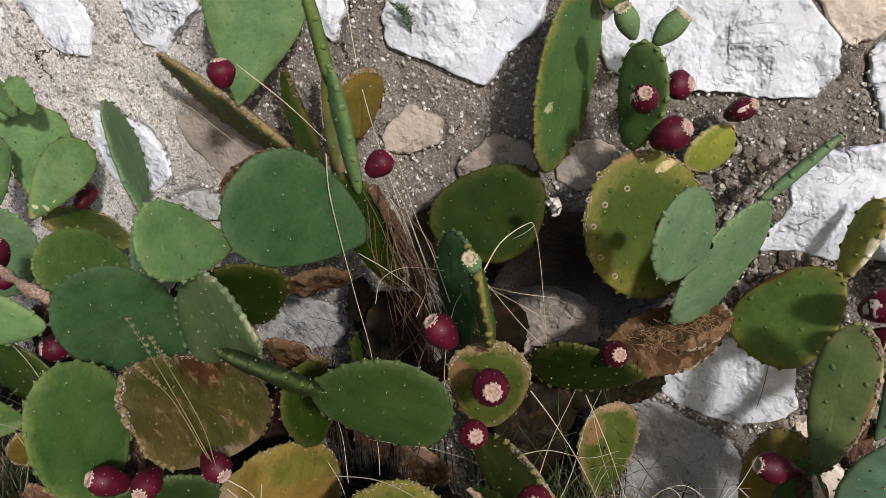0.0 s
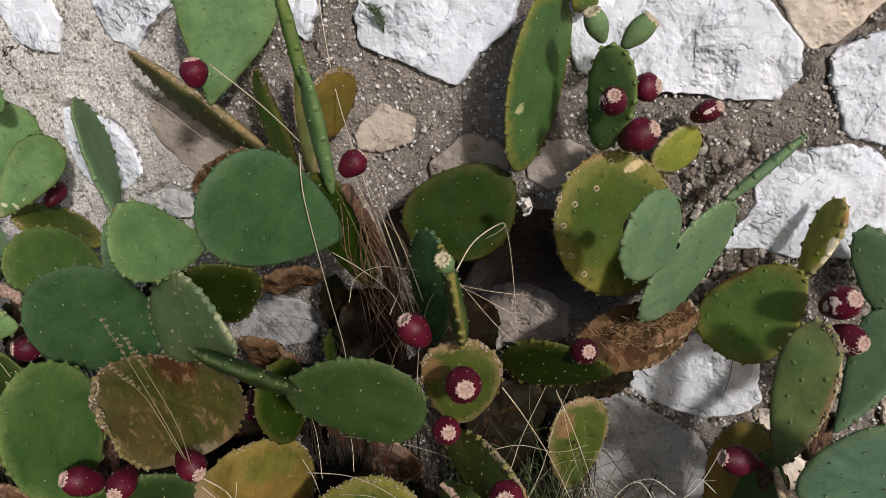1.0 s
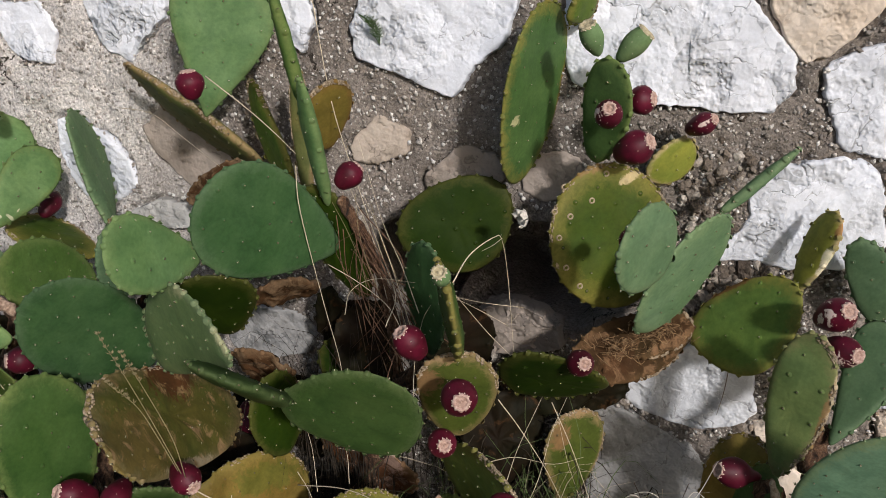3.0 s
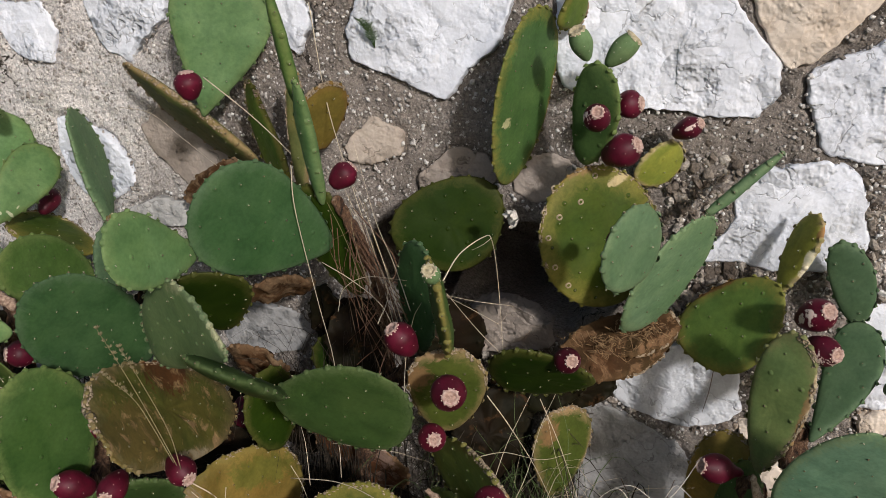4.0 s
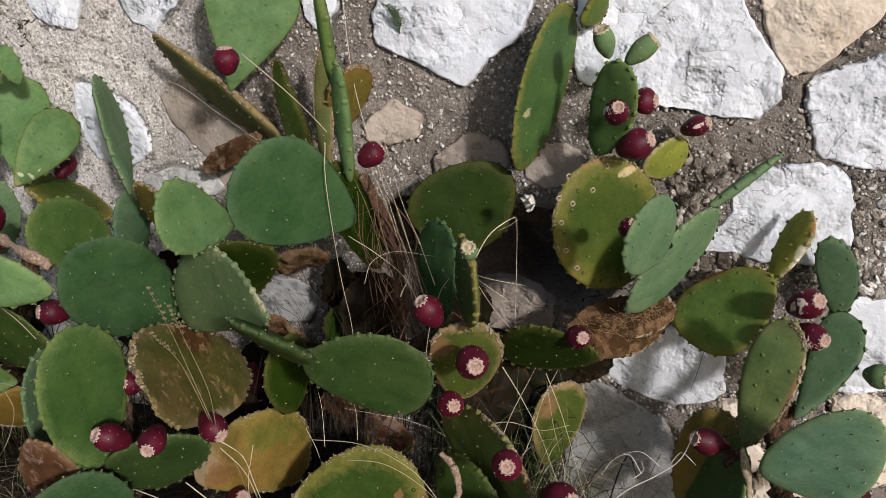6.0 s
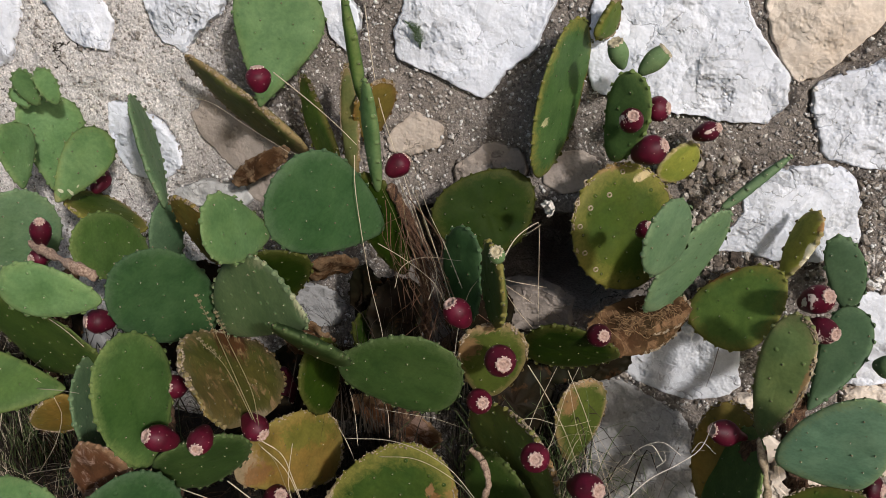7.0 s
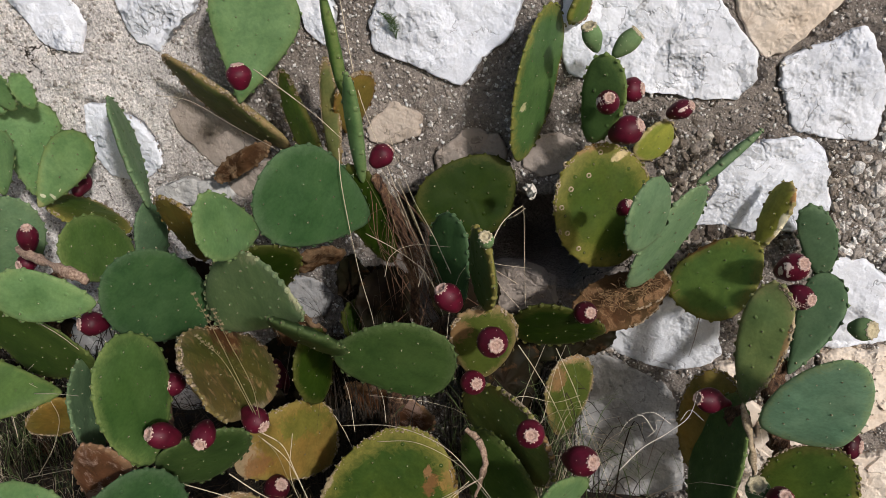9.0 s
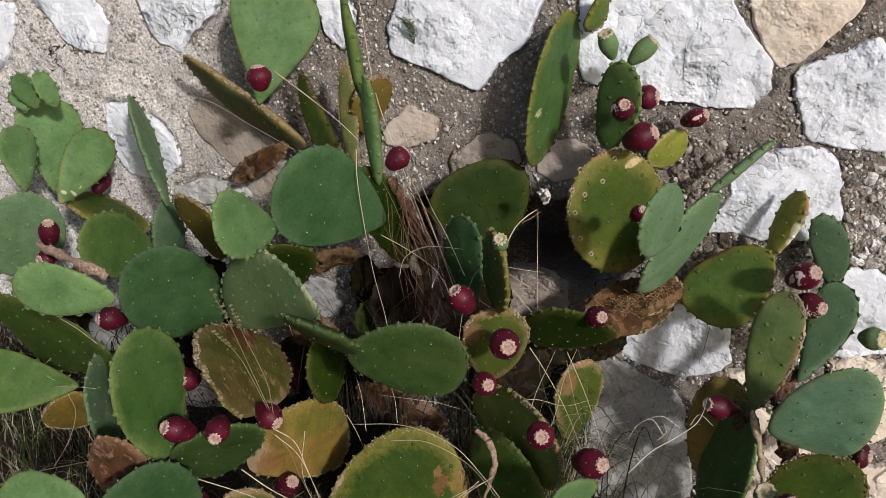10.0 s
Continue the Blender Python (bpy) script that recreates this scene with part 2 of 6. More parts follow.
AREOLE = speck_material("areole_felt", (0.035, 0.040, 0.020), (0.16, 0.13, 0.07), 0.9)
GLOCHID = speck_material("pale_glochids", (0.55, 0.45, 0.36), (0.75, 0.66, 0.55), 0.8)
BRISTLE = speck_material("pad_bristles", (0.22, 0.22, 0.13), (0.50, 0.48, 0.34), 0.8)
CROWN = speck_material("fruit_crown", (0.27, 0.155, 0.13), (0.48, 0.355, 0.30), 0.8)
CROWN_TAN = speck_material("bud_crown", (0.24, 0.205, 0.12), (0.48, 0.415, 0.28), 0.8)
CROWN_PIT = speck_material("crown_pit", (0.20, 0.115, 0.09), (0.40, 0.28, 0.23), 0.85)
CORK = speck_material("corky_rim", (0.15, 0.105, 0.06), (0.40, 0.32, 0.225), 0.9)
STRAW = speck_material("dry_straw", (0.36, 0.29, 0.20), (0.60, 0.52, 0.40), 0.7)
STRAW_BROWN = speck_material("brown_straw", (0.042, 0.024, 0.012), (0.13, 0.080, 0.042), 0.8)
OLD_STRAW = speck_material("weathered_straw", (0.13, 0.105, 0.05), (0.27, 0.22, 0.12), 0.85)
# Dry straw pushed near black so its blades carry the gaps' shade.
DARK_STRAW = speck_material("shade_dark_straw", (0.008, 0.006, 0.003), (0.038, 0.024, 0.012), 0.9)
GRASS = speck_material("green_grass", (0.050, 0.090, 0.022), (0.10, 0.14, 0.04), 0.6)
RED_STRAW = speck_material("reddish_straw", (0.050, 0.022, 0.012), (0.19, 0.100, 0.058), 0.85)
FIBRE = speck_material("rotted_fibre", (0.11, 0.060, 0.026), (0.34, 0.22, 0.11), 0.9)
HUSK = speck_material("pale_husk", (0.45, 0.40, 0.34), (0.66, 0.62, 0.56), 0.8)


def bark_material():
    """Rotting cactus trunk: dark fissures, rusty fibre and pale scabs."""
    m, nodes, links, bsdf = nodes_of("rotting_bark")
    co = nodes.new("ShaderNodeTexCoord").outputs["Object"]
    long_ = nodes.new("ShaderNodeMapping")
    long_.inputs["Scale"].default_value = (1.0, 1.0, 0.4)
    links.new(co, long_.inputs["Vector"])
    n = noise_at(nodes, links, long_.outputs[0], 75.0, 6.0, 0.72, 0.7)
    r = ramp(nodes, ((0.34, (0.012, 0.007, 0.004)), (0.46, (0.085, 0.038, 0.018)), (0.57, (0.20, 0.105, 0.055)), (0.68, (0.42, 0.30, 0.21))))
    links.new(n.outputs[0], r.inputs[0])
    g = noise_at(nodes, links, co, 320.0, 3.0, 0.7)
    gr = ramp(nodes, ((0.3, (0.6, 0.6, 0.6)), (0.7, (1.25, 1.25, 1.25))))
    links.new(g.outputs[0], gr.inputs[0])
    links.new(mix(nodes, links, 1.0, r.outputs[0], gr.outputs[0], 'MULTIPLY'), bsdf.inputs["Base Color"])
    bsdf.inputs["Roughness"].default_value = 0.92
    b1 = bump(nodes, links, n.outputs[0], 1.0, 0.020, bsdf)
    bump(nodes, links, g.outputs[0], 0.7, 0.003, bsdf, b1)
    return m


BARK = bark_material()
TWIG = speck_material("weathered_twig", (0.13, 0.07, 0.045), (0.46, 0.33, 0.24), 0.85)


def fruit_material(name, peeled):
    m, nodes, links, bsdf = nodes_of(name)
    co = nodes.new("ShaderNodeTexCoord").outputs["Object"]
    info = nodes.new("ShaderNodeObjectInfo")
    n = noise_at(nodes, links, co, 40.0, 3.0)
    r = ramp(nodes, ((0.3, (0.036, 0.0016, 0.006)), (0.75, (0.092, 0.004, 0.018))))
    links.new(n.outputs[0], r.inputs[0])
    tone = nodes.new("ShaderNodeMapRange")
    tone.inputs["To Min"].default_value = 0.7
    tone.inputs["To Max"].default_value = 1.35
    links.new(info.outputs["Random"], tone.inputs["Value"])
    col = mix(nodes, links, 1.0, r.outputs[0], tone.outputs[0], 'MULTIPLY')
    if peeled:
        pn = noise_at(nodes, links, co, 34.0, 4.0, 0.6, 0.5)
        pk = ramp(nodes, ((0.575, (0, 0, 0)), (0.605, (1, 1, 1))))
        links.new(pn.outputs[0], pk.inputs[0])
        col = mix(nodes, links, pk.outputs[0], col, (0.62, 0.50, 0.45))
    links.new(col, bsdf.inputs["Base Color"])
    bsdf.inputs["Roughness"].default_value = 0.54
    bsdf.inputs["Specular IOR Level"].default_value = 0.26
    f = noise_at(nodes, links, co, 300.0, 2.0)
    bump(nodes, links, f.outputs[0], 0.1, 0.001, bsdf)
    return m


FRUIT = fruit_material("fruit_skin", False)
PEELED = fruit_material("peeled_fruit_skin", True)
BUD = cactus_material("green_fruit_skin", (0.110, 0.180, 0.085), (0.135, 0.200, 0.10), (0.3, 0.25, 0.12), 0.1)


def stone_material(name, a, b, stain):
    """Limestone: pale faces with chisel grain, pits and stains."""
    m, nodes, links, bsdf = nodes_of(name)
    tc = nodes.new("ShaderNodeTexCoord").outputs["Object"]
    co = tc
    big = noise_at(nodes, links, co, 7.0, 5.0, 0.6, 0.4)
    r = ramp(nodes, ((0.30, a), (0.68, b)))
    links.new(big.outputs[0], r.inputs[0])
    st = noise_at(nodes, links, co, 16.0, 6.0, 0.72, 1.2)
    sr = ramp(nodes, ((0.56, (0, 0, 0)), (0.72, (1, 1, 1))))
    links.new(st.outputs[0], sr.inputs[0])
    half = nodes.new("ShaderNodeMath")
    half.operation = 'MULTIPLY'
    half.inputs[1].default_value = 0.7
    links.new(sr.outputs[0], half.inputs[0])
    col = mix(nodes, links, half.outputs[0], r.outputs[0], stain)
    warp = noise_at(nodes, links, co, 11.0, 4.0, 0.6)
    bend = nodes.new("ShaderNodeMix")
    bend.data_type = 'VECTOR'
    bend.inputs[0].default_value = 0.10
    links.new(co, bend.inputs[4])
    links.new(warp.outputs[1], bend.inputs[5])
    facets = []
    for scale in (11.0, 27.0):
        vo = nodes.new("ShaderNodeTexVoronoi")
        vo.inputs["Scale"].default_value = scale
        links.new(bend.outputs[1], vo.inputs["Vector"])
        tilt = nodes.new("ShaderNodeVectorMath")
        tilt.operation = 'SUBTRACT'
        tilt.inputs[1].default_value = (0.5, 0.5, 0.5)
        links.new(vo.outputs["Color"], tilt.inputs[0])
        away = nodes.new("ShaderNodeVectorMath")
        away.operation = 'SUBTRACT'
        links.new(bend.outputs[1], away.inputs[0])
        links.new(vo.outputs["Position"], away.inputs[1])
        chip = nodes.new("ShaderNodeVectorMath")
        chip.operation = 'DOT_PRODUCT'
        links.new(tilt.outputs[0], chip.inputs[0])
        links.new(away.outputs[0], chip.inputs[1])
        facets.append(chip.outputs["Value"])
    split = noise_at(nodes, links, bend.outputs[1], 11.0, 2.5, 0.5, 0.6)
    off = nodes.new("ShaderNodeMath")
    off.operation = 'SUBTRACT'
    off.inputs[1].default_value = 0.5
    links.new(split.outputs[0], off.inputs[0])
    rift = nodes.new("ShaderNodeMath")
    rift.operation = 'ABSOLUTE'
    links.new(off.outputs[0], rift.inputs[0])
    where = noise_at(nodes, links, co, 9.0, 2.0, 0.5)
    wide = nodes.new("ShaderNodeMapRange")
    wide.inputs["From Min"].default_value = 0.44
    wide.inputs["From Max"].default_value = 0.66
    wide.inputs["To Min"].default_value = 0.0005
    wide.inputs["To Max"].default_value = 0.020
    links.new(where.outputs[0], wide.inputs["Value"])
    line = nodes.new("ShaderNodeMath")
    line.operation = 'DIVIDE'
    line.use_clamp = True
    links.new(rift.outputs[0], line.inputs[0])
    links.new(wide.outputs[0], line.inputs[1])
    crease = ramp(nodes, ((0.0, (0.64, 0.63, 0.62)), (1.0, (1, 1, 1))))
    links.new(line.outputs[0], crease.inputs[0])
    fine = noise_at(nodes, links, co, 210.0, 4.0, 0.7)
    fr = ramp(nodes, ((0.3, (0.93, 0.93, 0.93)), (0.7, (1.05, 1.05, 1.05))))
    links.new(fine.outputs[0], fr.inputs[0])
    col = mix(nodes, links, 1.0, col, fr.outputs[0], 'MULTIPLY')
    col = mix(nodes, links, 1.0, col, crease.outputs[0], 'MULTIPLY')
    links.new(col, bsdf.inputs["Base Color"])
    bsdf.inputs["Roughness"].default_value = 0.88
    bsdf.inputs["Specular IOR Level"].default_value = 0.178
    b0 = bump(nodes, links, facets[0], 1.0, 0.5, bsdf)
    b1 = bump(nodes, links, facets[1], 0.6, 0.5, bsdf, b0)
    b2 = bump(nodes, links, line.outputs[0], 0.5, 0.003, bsdf, b1)
    bump(nodes, links, fine.outputs[0], 0.14, 0.001, bsdf, b2)
    return m


STONE = {
    "white": stone_material("white_limestone", (0.61, 0.63, 0.685), (0.73, 0.75, 0.81), (0.56, 0.565, 0.585)),
    "beige": stone_material("beige_limestone", (0.56, 0.46, 0.37), (0.70, 0.62, 0.54), (0.48, 0.36, 0.27)),
    "grey": stone_material("grey_limestone", (0.36, 0.35, 0.34), (0.50, 0.49, 0.47), (0.28, 0.25, 0.22)),
    # Two limestone tones with the plants' shade in the colour: partial, then full.
    "dimmed": stone_material("dimmed_limestone", (0.49, 0.50, 0.53), (0.61, 0.62, 0.65), (0.43, 0.43, 0.44)),
    "shaded": stone_material("shaded_limestone", (0.23, 0.226, 0.222), (0.35, 0.346, 0.34), (0.17, 0.16, 0.152)),
    "brown": stone_material("brown_stone", (0.25, 0.21, 0.18), (0.37, 0.315, 0.27), (0.22, 0.17, 0.14)),
    "pink": stone_material("pinkish_stone", (0.33, 0.275, 0.23), (0.46, 0.395, 0.335), (0.26, 0.21, 0.17)),
}


def mortar_material():
    m, nodes, links, bsdf = nodes_of("weathered_shaded_mortar")
    co = nodes.new("ShaderNodeTexCoord").outputs["Object"]
    big = noise_at(nodes, links, co, 5.0, 5.0, 0.6)
    r = ramp(nodes, ((0.32, (0.62, 0.575, 0.55)), (0.68, (0.82, 0.775, 0.74))))
    links.new(big.outputs[0], r.inputs[0])
    # Darker mortar right of the pale end, with shade behind plants painted in.
    old = ramp(nodes, ((0.32, (0.20, 0.172, 0.150)), (0.68, (0.35, 0.305, 0.27))))
    links.new(big.outputs[0], old.inputs[0])
    sep = nodes.new("ShaderNodeSeparateXYZ")
    links.new(co, sep.inputs[0])
    edge = noise_at(nodes, links, co, 3.0, 5.0, 0.7)
    shift = nodes.new("ShaderNodeMath")
    shift.operation = 'MULTIPLY_ADD'
    shift.inputs[1].default_value = 0.5
    links.new(edge.outputs[0], shift.inputs[0])
    links.new(sep.outputs[0], shift.inputs[2])
    reach = nodes.new("ShaderNodeMapRange")
    reach.inputs["From Min"].default_value = -0.55
    reach.inputs["From Max"].default_value = -0.25
    links.new(shift.outputs[0], reach.inputs["Value"])
    both = mix(nodes, links, reach.outputs[0], r.outputs[0], old.outputs[0])
    grain = noise_at(nodes, links, co, 170.0, 5.0, 0.7)
    gr = ramp(nodes, ((0.3, (0.42, 0.42, 0.42)), (0.7, (1.45, 1.45, 1.45))))
    links.new(grain.outputs[0], gr.inputs[0])
    col = mix(nodes, links, 1.0, both, gr.outputs[0], 'MULTIPLY')
    wander = noise_at(nodes, links, co, 9.0, 5.0, 0.65)
    bent = nodes.new("ShaderNodeMix")
    bent.data_type = 'VECTOR'
    bent.inputs[0].default_value = 0.16
    links.new(co, bent.inputs[4])
    links.new(wander.outputs[1], bent.inputs[5])
    cell = nodes.new("ShaderNodeTexVoronoi")
    cell.feature = 'DISTANCE_TO_EDGE'
    cell.inputs["Scale"].default_value = 5.5
    links.new(bent.outputs[1], cell.inputs["Vector"])
    open_at = noise_at(nodes, links, co, 4.0, 3.0, 0.6)
    width = nodes.new("ShaderNodeMapRange")
    width.inputs["From Min"].default_value = 0.46
    width.inputs["From Max"].default_value = 0.66
    width.inputs["To Max"].default_value = 0.011
    links.new(open_at.outputs[0], width.inputs["Value"])
    gap = nodes.new("ShaderNodeMath")
    gap.operation = 'LESS_THAN'
    links.new(cell.outputs["Distance"], gap.inputs[0])
    links.new(width.outputs[0], gap.inputs[1])
    col = mix(nodes, links, gap.outputs[0], col, (0.045, 0.038, 0.032))
    links.new(col, bsdf.inputs["Base Color"])
    bsdf.inputs["Roughness"].default_value = 0.95
    bsdf.inputs["Specular IOR Level"].default_value = 0.15
    mid = noise_at(nodes, links, co, 60.0, 4.0, 0.65)
    b1 = bump(nodes, links, mid.outputs[0], 1.0, 0.012, bsdf)
    bump(nodes, links, grain.outputs[0], 1.0, 0.006, bsdf, b1)
    return m


MORTAR = mortar_material()


def pebble_material(name, stops):
    m, nodes, links, bsdf = nodes_of(name)
    geo = nodes.new("ShaderNodeNewGeometry")
    co = nodes.new("ShaderNodeTexCoord").outputs["Object"]
    r = ramp(nodes, stops)
    links.new(geo.outputs["Random Per Island"], r.inputs[0])
    n = noise_at(nodes, links, co, 130.0, 5.0, 0.7, 0.5)
    g = ramp(nodes, ((0.3, (0.45, 0.43, 0.41)), (0.52, (0.95, 0.95, 0.95)), (0.7, (1.25, 1.24, 1.22))))
    links.new(n.outputs[0], g.inputs[0])
    links.new(mix(nodes, links, 1.0, r.outputs[0], g.outputs[0], 'MULTIPLY'), bsdf.inputs["Base Color"])
    bsdf.inputs["Roughness"].default_value = 0.9
    bsdf.inputs["Specular IOR Level"].default_value = 0.2
    bump(nodes, links, n.outputs[0], 0.9, 0.006, bsdf)
    return m


PEBBLE = pebble_material("embedded_grit", ((0.0, (0.24, 0.21, 0.185)), (0.30, (0.36, 0.325, 0.295)), (0.55, (0.52, 0.48, 0.45)), (0.78, (0.70, 0.67, 0.64)), (1.0, (0.84, 0.82, 0.80))))
RUBBLE = pebble_material("joint_rubble", ((0.0, (0.06, 0.045, 0.035)), (0.45, (0.20, 0.165, 0.135)), (0.75, (0.35, 0.305, 0.26)), (1.0, (0.56, 0.51, 0.45))))
LEDGE = pebble_material("crumbling_beige_rock", ((0.0, (0.26, 0.19, 0.14)), (0.5, (0.48, 0.39, 0.31)), (1.0, (0.66, 0.57, 0.48))))


def soil_material():
    m, nodes, links, bsdf = nodes_of("dry_soil")
    co = nodes.new("ShaderNodeTexCoord").outputs["Object"]
    big = noise_at(nodes, links, co, 3.0, 6.0, 0.65)
    # Soil browns lowered towards black to deepen shade under the plants.
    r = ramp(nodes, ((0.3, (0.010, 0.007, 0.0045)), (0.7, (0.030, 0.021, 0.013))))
    links.new(big.outputs[0], r.inputs[0])
    fine = noise_at(nodes, links, co, 120.0, 5.0, 0.7)
    gr = ramp(nodes, ((0.3, (0.6, 0.6, 0.6)), (0.7, (1.3, 1.3, 1.3))))
    links.new(fine.outputs[0], gr.inputs[0])
    col = mix(nodes, links, 1.0, r.outputs[0], gr.outputs[0], 'MULTIPLY')
    links.new(col, bsdf.inputs["Base Color"])
    bsdf.inputs["Roughness"].default_value = 0.95
    bump(nodes, links, fine.outputs[0], 0.8, 0.01, bsdf)
    return m


SOIL = soil_material()


# ---- mesh helpers ----
def mesh_of(name, verts, faces, material, smooth=True):
    me = bpy.data.meshes.new(name)
    me.from_pydata(verts, [], faces)
    me.materials.append(material)
    if smooth:
        me.polygons.foreach_set("use_smooth", [True] * len(me.polygons))
    me.update()
    return me


def part(name, me, parent, label="", m=None, kind=""):
    ob = new(name, me)
    ob.parent = parent
    if m is not None:
        ob.matrix_basis = m
    return tagged(ob, label, kind=kind)


def thing(name, label, category, group="", at=(0, 0, 0)):
    ob = new(name)
    ob.location = at
    ob.empty_display_size = 0.05
    return tagged(ob, label, category, group)


def rough(p, scale, seed, octaves=3):
    q = Vector(p) * scale + Vector((seed * 3.17, seed * 1.31, seed * 2.23))
    v, amp = 0.0, 1.0
    for _ in range(octaves):
        v += amp * noise.noise(q)
        q *= 2.1
        amp *= 0.5
    return v


def tube(points, radii, sides=6):
    """Verts and faces of a tapered tube along points."""
    verts, faces = [], []
    n = len(points)
    for i, (p, r) in enumerate(zip(points, radii)):
        d = (Vector(points[min(i + 1, n - 1)]) - Vector(points[max(i - 1, 0)])).normalized()
        a = d.orthogonal().normalized()
        b = d.cross(a)
        for k in range(sides):
            t = 2 * math.pi * k / sides
            verts.append(tuple(Vector(p) + r * (math.cos(t) * a + math.sin(t) * b)))
    for i in range(n - 1):
        for k in range(sides):
            k2 = (k + 1) % sides
            faces.append((i * sides + k, i * sides + k2, (i + 1) * sides + k2, (i + 1) * sides + k))
    faces.append(tuple(range(sides))[::-1])
    faces.append(tuple(range((n - 1) * sides, n * sides)))
    return verts, faces


def join_into(verts, faces, more_v, more_f):
    o = len(verts)
    verts.extend(more_v)
    faces.extend(tuple(i + o for i in f) for f in more_f)


OCTA = [(1, 0, 0), (-1, 0, 0), (0, 1, 0), (0, -1, 0), (0, 0, 1), (0, 0, -1)]
OCTA_F = [(0, 2, 4), (2, 1, 4), (1, 3, 4), (3, 0, 4), (2, 0, 5), (1, 2, 5), (3, 1, 5), (0, 3, 5)]


def nub(verts, faces, c, n, r, h):
    """A small felted bump at c that stands out along n."""
    n = Vector(n).normalized()
    a = n.orthogonal().normalized()
    b = n.cross(a)
    more = [tuple(Vector(c) + r * (x * a + y * b) + h * z * n) for x, y, z in OCTA]
    join_into(verts, faces, more, OCTA_F)


# ---- prickly pear pads ----
SEGS = 64


class PadShape:
    """The skin of one pad: base at the origin, y along its length, z out of its face."""

    def __init__(self, length, width, thick, seed, cup, egg, shrivel=0.0, neck=0.0, bend=0.0, full=0.0):
        self.shrivel, self.neck, self.bend, self.full = shrivel, neck, bend, full
        self.l, self.w, self.t, self.seed, self.cup, self.egg = length, width, thick, seed, cup, egg
        rng = random.Random(seed)
        self.lean = rng.uniform(-0.06, 0.06)
        self.twist = rng.uniform(-0.25, 0.25)

    def half(self, s):
        """Half the width at s of the length: fuller or leaner than an ellipse, with a waist at the joint."""
        lean = max(0.0, 1 - (2 * s - 1) ** 2) ** (0.5 - 0.25 * self.full)
        return lean * self.w / 2 * (1 + self.egg * (2 * s - 1)) * (1 - self.neck * math.exp(-(s / 0.17) ** 1.5))

    def place(self, th, r, side):
        s = (1 - math.cos(th)) / 2
        x = math.copysign(self.half(s), math.sin(th)) + self.bend * self.w * math.sin(math.pi * s)
        y = s * self.l
        ring = (math.cos(th), math.sin(th), 0.0)
        wob = 1 + (0.018 + 0.045 * self.shrivel) * rough(ring, 1.6 + 1.2 * self.shrivel, self.seed, 2)
        cx, cy = self.lean * self.w, 0.52 * self.l
        wob = 1 + (wob - 1) * r ** 4
        px, py = cx + (x * wob - cx) * r, cy + (y - cy) * r * (0.5 + 0.5 * wob)
        prof = max(0.0, 1 - r ** 3.2) ** 0.5
        belly = 0.75 + 0.25 * (1 - py / self.l)
        z = side * self.t / 2 * prof * belly
        u, v = px / self.w * 2, py / self.l * 2 - 1
        z += self.cup * self.w * (0.10 * u * u + 0.05 * v * v) + self.twist * u * v * 0.05 * self.w
        z += (0.0022 + 0.010 * self.shrivel) * rough((px, py, 0.0), 22.0 + 14 * self.shrivel, self.seed + 3, 3)
        return px, py, z


def spots_of(shape):
    """Where the spine cushions sit: in slanting rows on both faces, then round the rim."""
    rng = random.Random(shape.seed + 11)
    out = []
    step = 0.041
    cy = 0.52 * shape.l
    for side in (1, -1):
        for i in range(int(shape.l / (step * 0.8)) + 1):
            for j in range(-5, 6):
                x = (j + (0.5 if i % 2 else 0.0)) * step * 1.15 + rng.uniform(-0.009, 0.009)
                y = (i + 0.6) * step * 0.8 + rng.uniform(-0.006, 0.006)
                s = min(max(y / shape.l, 0.001), 0.999)
                half = shape.half(s)
                if half < 0.004 or abs(x) > half * 0.86 or s > 0.95:
                    continue
                x += shape.bend * shape.w * math.sin(math.pi * s)
                ang = math.atan2(x / shape.w, (cy - y) / shape.l)
                p = min((shape.place(ang, r / 20, side) for r in range(1, 18)), key=lambda q: (q[0] - x) ** 2 + (q[1] - y) ** 2)
                out.append((Vector(p), Vector((0.25 * x / shape.w, 0.25 * (y - cy) / shape.l, side)).normalized(), False))
    n = max(14, int((shape.l + shape.w) * 1.6 / 0.026))
    for k in range(n):
        th = 2 * math.pi * (k + rng.uniform(-0.25, 0.25)) / n
        if math.cos(th) > 0.9:
            continue
        out.append((Vector(shape.place(th, 0.995, 1)), Vector((math.sin(th), -math.cos(th), 0.0)), True))
    return out


def knob(verts, faces, c, n, r, h):
    """A low swelling of the skin at c along n."""
    a = n.orthogonal().normalized()
    b = n.cross(a)
    o = len(verts)
    for q, z in ((1.0, -0.12), (0.72, 0.45), (0.36, 0.88)):
        for k in range(8):
            t = math.pi * k / 4
            verts.append(tuple(c + r * q * (math.cos(t) * a + math.sin(t) * b) + h * z * n))
    verts.append(tuple(c + h * n))
    for k in range(8):
        k2 = (k + 1) % 8
        for i in (0, 8):
            faces.append((o + i + k, o + i + k2, o + i + 8 + k2, o + i + 8 + k))
        faces.append((o + 16 + k, o + 16 + k2, o + 24))


